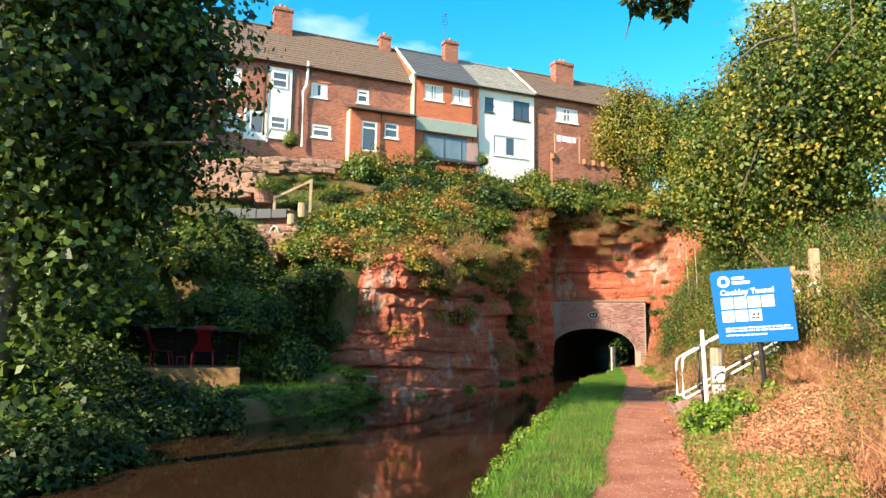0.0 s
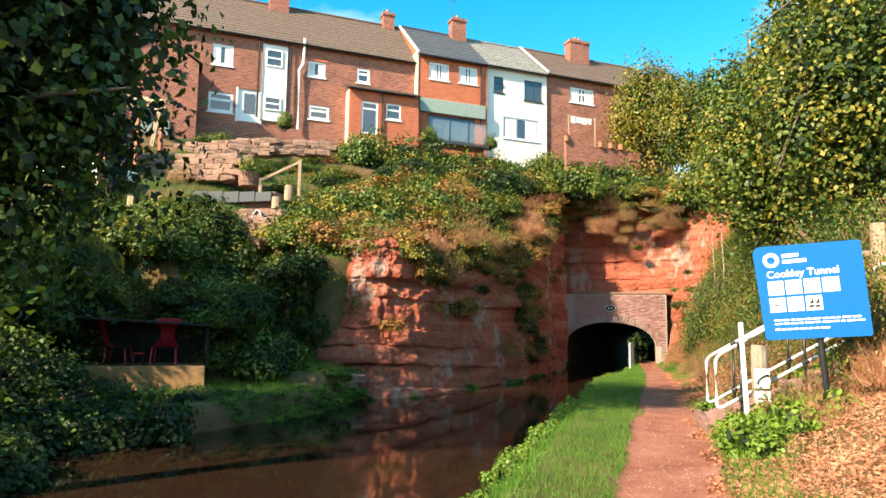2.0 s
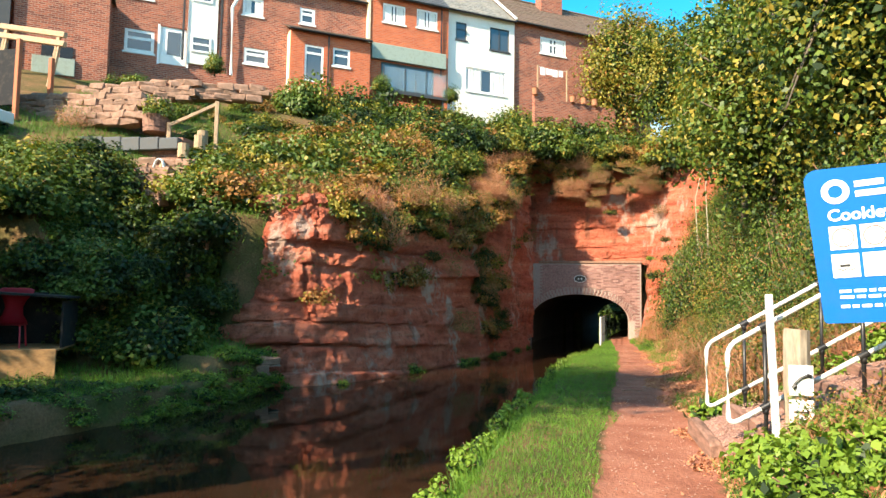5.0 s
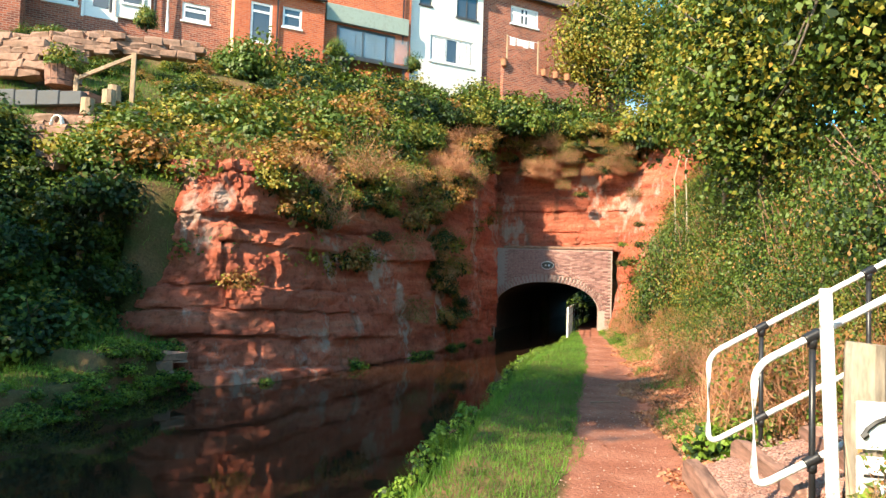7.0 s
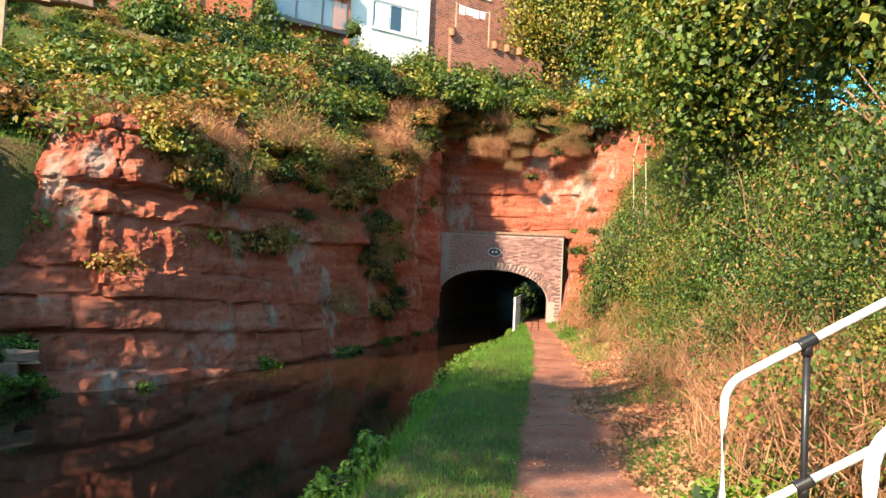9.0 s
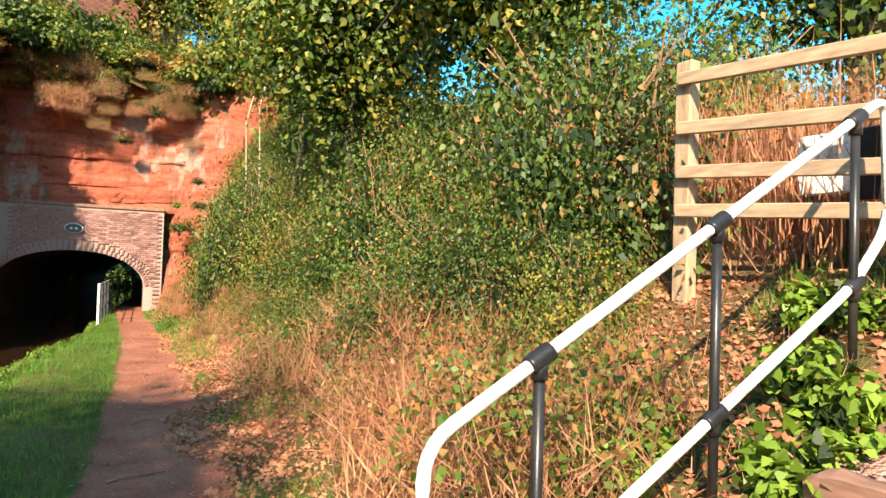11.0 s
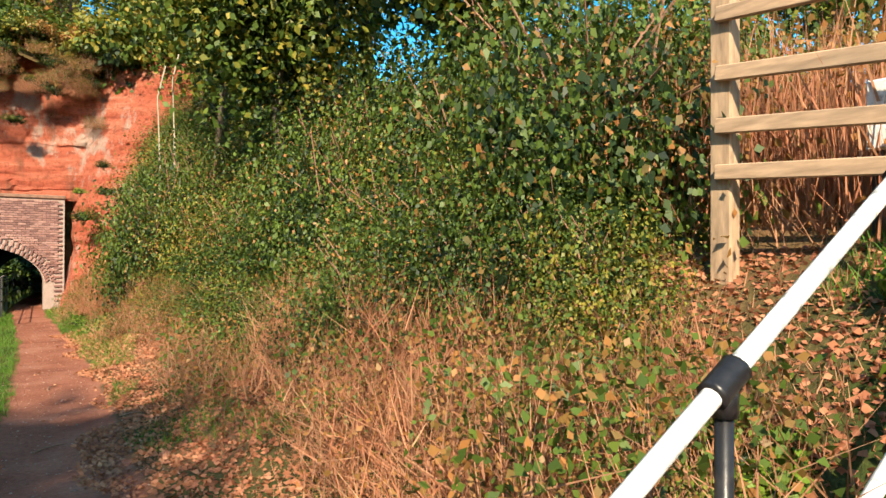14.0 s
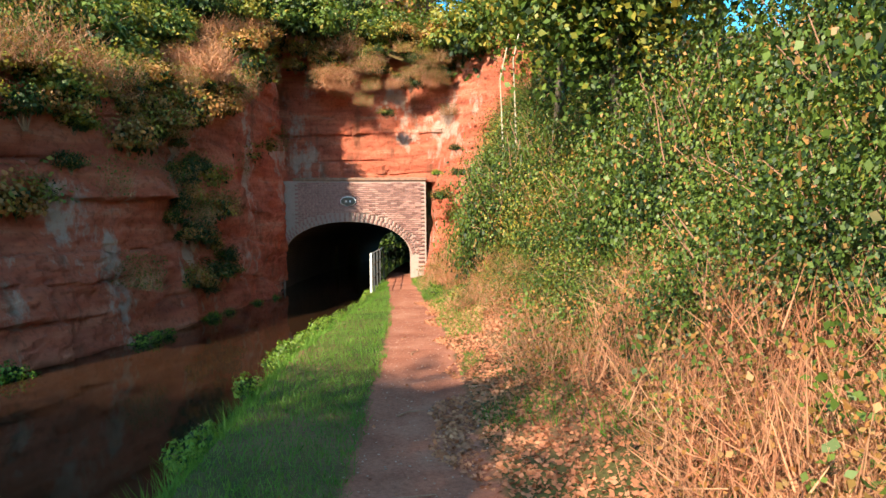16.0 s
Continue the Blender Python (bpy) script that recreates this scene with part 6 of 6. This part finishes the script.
for _ in range(90):
    y = random.uniform(15.5, 20.8)
    place(b_fern, left_water(y) - random.uniform(-0.05, 0.35), y, random.uniform(0.4, 0.65), 0.1, WATER + random.uniform(0.0, 0.35), 0.8)
# creepers hanging over the face
for y, z, s in ((23.6, 4.0, 0.9), (24.3, 3.2, 0.7), (26.2, 3.9, 0.9), (27.3, 4.2, 0.8), (28.6, 3.6, 0.9), (29.6, 4.3, 0.8), (30.6, 3.0, 0.9), (31.4, 4.6, 1.0), (31.0, 1.6, 0.9), (31.8, 0.6, 0.8), (32.2, 2.2, 0.8), (33.4, 5.6, 0.8), (34.8, 6.2, 0.8), (32.9, 1.0, 0.6), (30.2, 2.0, 0.5)):
    x = left_water(y) - cliff_lean(y) * (z + 0.6) + 0.15
    place(b_ivy if random.random() < 0.6 else b_rust, x, y, s, 0.2, z, 1.2)
for _ in range(34):
    y = random.gauss(30.8, 1.3)
    z = random.uniform(0.2, 5.2)
    place(random.choice((b_ivy, b_ivy, b_rust, w_mix)), left_water(y) - cliff_lean(y) * (z + 0.6) + 0.15, y, random.uniform(0.35, 0.7), 0.15, z, 1.2)
for y in (21.6, 24.8, 27.9, 28.6, 31.2, 32.4, 34.5, 36.0):
    place(b_fern, left_water(y) + 0.25, y, random.uniform(0.45, 0.85), 0.05, WATER)
# waterside on the far bank
for _ in range(44):
    y = random.uniform(12.8, 20.8)
    place(b_fern, left_water(y) - random.uniform(0.05, 0.7), y, random.uniform(0.4, 0.7) if y < 17.5 else random.uniform(0.5, 0.9), 0.08, None, 0.7)
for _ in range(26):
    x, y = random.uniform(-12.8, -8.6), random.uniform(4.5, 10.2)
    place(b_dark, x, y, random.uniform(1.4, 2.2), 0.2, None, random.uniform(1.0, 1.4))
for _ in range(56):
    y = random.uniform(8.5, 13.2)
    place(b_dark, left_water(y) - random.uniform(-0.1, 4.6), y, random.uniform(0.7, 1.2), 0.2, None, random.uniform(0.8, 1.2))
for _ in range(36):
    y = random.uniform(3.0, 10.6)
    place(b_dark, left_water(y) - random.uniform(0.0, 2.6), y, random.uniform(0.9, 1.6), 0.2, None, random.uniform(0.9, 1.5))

# -- right bank hedge --
y = 15.2
while y < 38:
    pr = path_edges(y)[1]
    setback = lerp(y, [15, 17.5, 21, 26, 31, 35, 38], [2.6, 2.3, 1.7, 1.5, 1.4, 2.0, 2.8])
    for row in range(5):
        x = pr + setback + 0.95 * row + random.uniform(-0.25, 0.25)
        if x > 5.2 and y < 16.6:
            continue
        k = b_hedge if random.random() < 0.78 else b_hedge_y
        place(k, x, y + random.uniform(-0.35, 0.35), random.uniform(1.15, 1.7) if row else random.uniform(0.75, 1.05), 0.25, None, random.uniform(1.0, 1.5) if row else random.uniform(0.8, 1.1))
    y += random.uniform(0.85, 1.1)
for _ in range(70):
    y = random.uniform(14.9, 37)
    pr = path_edges(y)[1]
    place(w_dry if random.random() < 0.35 else w_mix, pr + random.uniform(0.9, 2.4) * lerp(y, [15, 24, 37], [1, 0.75, 0.6]), y, random.uniform(0.4, 0.8), 0.05)
for _ in range(30):
    place(w_tall, random.uniform(6.6, 8.2), random.uniform(14.7, 17.6), random.uniform(0.9, 1.25), 0.1)
for _ in range(16):
    place(b_hedge_y, random.uniform(6.8, 9.5), random.uniform(16.6, 19.5), random.uniform(0.9, 1.2), 0.1, None, 1.2)
for _ in range(40):
    place(w_dry if random.random() < 0.5 else b_hedge_y, random.uniform(9, 22), random.uniform(9.5, 19), random.uniform(0.8, 1.1), 0.1, None, 0.8)
for _ in range(34):
    x, y = random.choice(((random.uniform(8.5, 13), random.uniform(14.6, 17.5)), (random.uniform(11.5, 15), random.uniform(10.5, 14.5))))
    place(random.choice((w_dry, w_dry, w_mix, b_hedge_y)), x, y, random.uniform(0.9, 1.3), 0.1, None, 0.9)
for x, y, s_ in ((5.15, 16.2, 0.8), (5.2, 16.9, 0.9), (5.1, 17.6, 1.0), (4.7, 18.3, 1.0), (5.3, 18.0, 1.2), (4.9, 16.0, 0.6)):
    place(b_hedge_y if s_ < 0.85 else b_hedge, x, y, s_, 0.1, None, 1.25)
for _ in range(28):
    y = random.uniform(14.9, 19.5)
    place(w_stalk, path_edges(y)[1] + random.uniform(1.2, 2.3), y, random.uniform(0.6, 0.95), 0.05)
for _ in range(9):
    place(b_hedge_y, random.uniform(5.5, 6.8), random.uniform(9.6, 11.8), random.uniform(0.8, 1.05), 0.2, None, 1.3)
for x, y in ((4.9, 11.5), (5.0, 12.0), (5.4, 11.7), (5.8, 11.5)):
    place(b_hedge_y, x, y, 0.95, 0.15, None, 1.9)
# right bank near the sign and in front of it
for _ in range(60):
    y = random.uniform(2.5, 12.0)
    pr = path_edges(y)[1]
    place(w_dry if random.random() < 0.6 else w_mix, pr + random.uniform(1.0, 4.0), y, random.uniform(0.4, 0.75), 0.05)
for _ in range(26):
    y = random.uniform(3.5, 12.0)
    place(b_hedge if random.random() < 0.6 else b_hedge_y, path_edges(y)[1] + random.uniform(3.3, 6.5), y, random.uniform(0.9, 1.3), 0.2, None, 1.3)
for _ in range(34):
    y = random.uniform(10.4, 12.4)
    place(b_nettle, random.uniform(2.95, 4.0), y, random.uniform(0.6, 1.0), 0.04)
for _ in range(17):
    place(b_nettle, random.uniform(3.05, 4.7), random.uniform(14.42, 15.3), random.uniform(0.5, 0.8), 0.04)
for x, y, s in ((3.1, 14.75, 0.9), (3.35, 14.5, 0.9), (4.6, 14.05, 0.8), (4.9, 14.1, 0.8), (5.0, 14.35, 0.7), (3.9, 14.1, 0.6), (5.5, 14.6, 0.7), (4.3, 14.05, 0.4), (4.75, 14.05, 0.55), (5.2, 14.08, 0.4), (5.9, 14.05, 0.4), (5.5, 14.3, 0.5)):
    place(b_nettle, x, y, s, 0.02)
for x, y, s in ((4.9, 28.6, 1.7), (5.4, 28.9, 1.9), (5.9, 29.2, 1.9)):
    place(b_hedge, x, y, s, 0.1, None, 1.6)
for _ in range(36):
    y = random.uniform(28, 38.4)
    place(b_fern, path_edges(y)[1] + random.uniform(0.25, 1.0), y, random.uniform(0.5, 0.85), 0.05)
# water edge weeds on the towpath side
for _ in range(60):
    y = random.uniform(5, 37)
    place(b_fern if y > 20 else b_nettle, right_edge(y) + random.uniform(-0.02, 0.15), y, random.uniform(0.3, 0.65), 0.12, path_z(y) - 0.05)
for _ in range(40):
    place(b_dark, random.uniform(-3, 10), random.uniform(70, 76), random.uniform(1.5, 2.6), 0.3, random.uniform(-0.4, 3.5))
for _ in range(26):
    place(b_hedge, random.uniform(6.0, 7.6), random.uniform(33, 37), random.uniform(1.0, 1.4), 0.2, None, 1.2)
retire(b_mid + b_dark + b_rust + b_yel + b_hedge + b_hedge_y + w_dry + w_mix + w_stalk + w_tall + b_nettle + b_fern + b_ivy)

# bare pale saplings
for x, y, h in ((5.15, 29.6, 4.8), (5.55, 30.0, 5.0)):
    s_ = thing("bare_sapling", pose(x, y, land(x, y)), "pale leafless sapling stem in the hedge", "sapling")
    part("stem", tube(bmesh.new(), [(0, 0, -0.3), (0.05, 0, h * 0.5), (0.0, 0, h * 0.85), (0.16, 0, h)], 0.03, 7, 0.014), m_stem_pale, s_, "", True)
for k in range(4):
    x, y = random.uniform(10, 14), random.uniform(12.9, 15)
    s_ = thing("dry_hogweed", pose(x, y, land(x, y)), "tall dry hogweed stalk against the sky", "weed")
    bm = tube(bmesh.new(), [(0, 0, -0.1), (0.05, 0.03, 1.0), (0.0, 0.1, 2.0)], 0.010, 5, 0.006)
    for a in range(4):
        tube(bm, [(0.0, 0.1, 1.5 + 0.12 * a), (0.25 * math.cos(a * 1.7), 0.1 + 0.25 * math.sin(a * 1.7), 1.95 + 0.08 * a)], 0.005, 4)
    part("stalk", bm, m_stem_pale, s_)


# -- grass and litter --
def scatter(name, label, n_, span, keep, make, mat, corners, category):
    xs, ys_ = rng.uniform(span[0], span[1], n_), span[2] + (span[3] - span[2]) * rng.random(n_) ** span[4]
    ok = [(x, yy, land(x, yy)) for x, yy in zip(xs, ys_) if keep(x, yy)]
    p = np.array(ok)
    return tagged(new(name, mesh_of_faces(name, make(p), corners, mat)), label, category, kind="stuff")


def verge(x, y):
    lo_, hi_ = path_edges(y)
    e = right_edge(y)
    return e + 0.03 < x < lo_ + 0.02 + rough(x, y, 0.9, 0.16)


def near_foot(x, y):
    hi_ = path_edges(y)[1] + rough(x, y, 0.6, 0.15)
    w = 0.55 + 0.5 * noise.noise(Vector((x * 0.4, y * 0.4, 7)))
    return hi_ - 0.02 < x < hi_ + w + 0.25 and not 12.5 < y < 14.6 and (not 14.6 < y < 24 or noise.noise(Vector((x * 0.9, y * 0.7, 2))) > 0.12)


def blades(lo_, hi_, w):
    def f(p):
        k = len(p)
        d = rng.normal(size=(k, 3)) * np.array([0.45, 0.45, 0.1]) + np.array([0, 0, 1.0])
        return blade_faces(p - np.array([0, 0, 0.02]), d, rng.uniform(lo_, hi_, k), rng.uniform(0.6, 1.3, k) * w)
    return f


def flat_leaves(size):
    def f(p):
        k = len(p)
        return leaf_faces(p + np.array([0, 0, 0.012]), rng.normal(size=(k, 3)) * np.array([1, 1, 0.18]), rng.uniform(0.6, 1.3, k) * size, 0.7)
    return f


scatter("verge_grass", "lush mown grass verge beside the canal", 190000, (-0.2, 2.8, 1.5, 38, 1.6), verge, blades(0.04, 0.12, 0.009), l_grass, 3, "grass")
scatter("bank_fringe_grass", "long grass hanging over the canal edge", 50000, (-0.2, 2.6, 1.5, 38, 1.5), lambda x, y: abs(x - right_edge(y) - 0.1) < 0.2, blades(0.15, 0.34, 0.010), l_grass, 3, "grass")
scatter("bank_foot_grass", "patchy grass along the foot of the bank", 90000, (2.2, 4.6, 1.5, 38, 1.5), near_foot, blades(0.05, 0.17, 0.009), l_grass, 3, "grass")
scatter("dry_bank_grass", "flattened straw-coloured grass on the bank", 38000, (2.9, 8.5, 1.5, 36, 1.3), lambda x, y: x > path_edges(y)[1] + 0.45 + rough(x, y, 0.5, 0.35) and not (12.6 < y < 14.2), blades(0.05, 0.2, 0.008), l_dry, 3, "grass")
scatter("leaf_litter", "fallen brown leaves on bank and path edge", 110000, (2.3, 6.0, 3, 30, 1.2), lambda x, y: x > path_edges(y)[1] - 0.15 + 0.5 * rough(x, y, 0.9, 1.0), flat_leaves(0.047), l_litter, 4, "leaves")
scatter("path_leaves", "scattered fallen leaves on the path", 420, (1.4, 3.4, 3, 34, 1.2), lambda x, y: path_edges(y)[0] < x < path_edges(y)[1], flat_leaves(0.035), l_litter, 4, "leaves")
scatter("garden_grass", "rough grass on the garden slope", 40000, (-17, -6.2, 15, 30, 1.0), lambda x, y: x < left_water(y) - 0.3, blades(0.1, 0.35, 0.014), l_grass, 3, "grass")
scatter("meadow_grass", "tall field grass beyond the gate", 26000, (6.0, 22, 8, 18, 1.0), lambda x, y: not 12.7 < y < 14.6, blades(0.2, 0.6, 0.016), l_dry, 3, "grass")
scatter("gate_grass", "green grass beside the path through the gateway", 16000, (5.5, 10.5, 12.0, 15.2, 1.0), lambda x, y: not 12.75 + rough(x, y, 1.0, 0.2) < y < 13.95 + rough(x, y, 0.9, 0.25), blades(0.06, 0.2, 0.010), l_grass, 3, "grass")

# loose stones and twigs on the path
pebble = bmesh.new()
bmesh.ops.create_icosphere(pebble, subdivisions=1, radius=0.02)
for v in pebble.verts:
    v.co = Vector((v.co.x * 1.3, v.co.y, v.co.z * 0.6)) * random.uniform(0.8, 1.2)
pv = np.array([f_v.co[:] for f_ in pebble.faces for f_v in f_.verts])
pebble.free()
chunks = []
for _ in range(5200):
    y = 4 + 30 * random.random() ** 1.4
    lo_, hi_ = path_edges(y)
    x = random.uniform(lo_ - 0.1, hi_ + 0.25)
    if random.random() < 0.45:
        x, y = random.uniform(2.9, 6.0), random.uniform(12.75, 14.0)
        z = 0.2 + 0.18 * math.floor((x - 2.8) / 0.43) + 0.09 * ((x - 2.8) / 0.43 % 1) - 0.02
    else:
        z = land(x, y)
    a, s = random.uniform(0, 6.28), random.uniform(0.15, 0.5)
    rot = np.array([[math.cos(a), -math.sin(a), 0], [math.sin(a), math.cos(a), 0], [0, 0, 1]])
    chunks.append(pv @ rot.T * s + np.array([x, y, z + 0.003]))
tagged(new("path_gravel", mesh_of_faces("path_gravel", np.concatenate(chunks), 3, m_gravel)), "small loose stones on the red earth path", "gravel", kind="stuff")
for x, y, a, ln_ in ((2.35, 17.9, 20, 0.45), (2.5, 19.9, 35, 0.3), (3.3, 20.6, -10, 0.3), (4.15, 15.6, 150, 1.0), (2.7, 23.0, 70, 0.3)):
    s_ = thing("fallen_twig", pose(x, y, land(x, y) + 0.012, 0, 0, a), "thin dead twig lying on the ground", "twig", "fallen twigs")
    part("stick", tube(bmesh.new(), [(-ln_ / 2, 0, 0), (-ln_ * 0.1, 0.02, 0.012), (ln_ / 2, -0.01, 0.0)], 0.011, 5, 0.004), m_twig, s_)
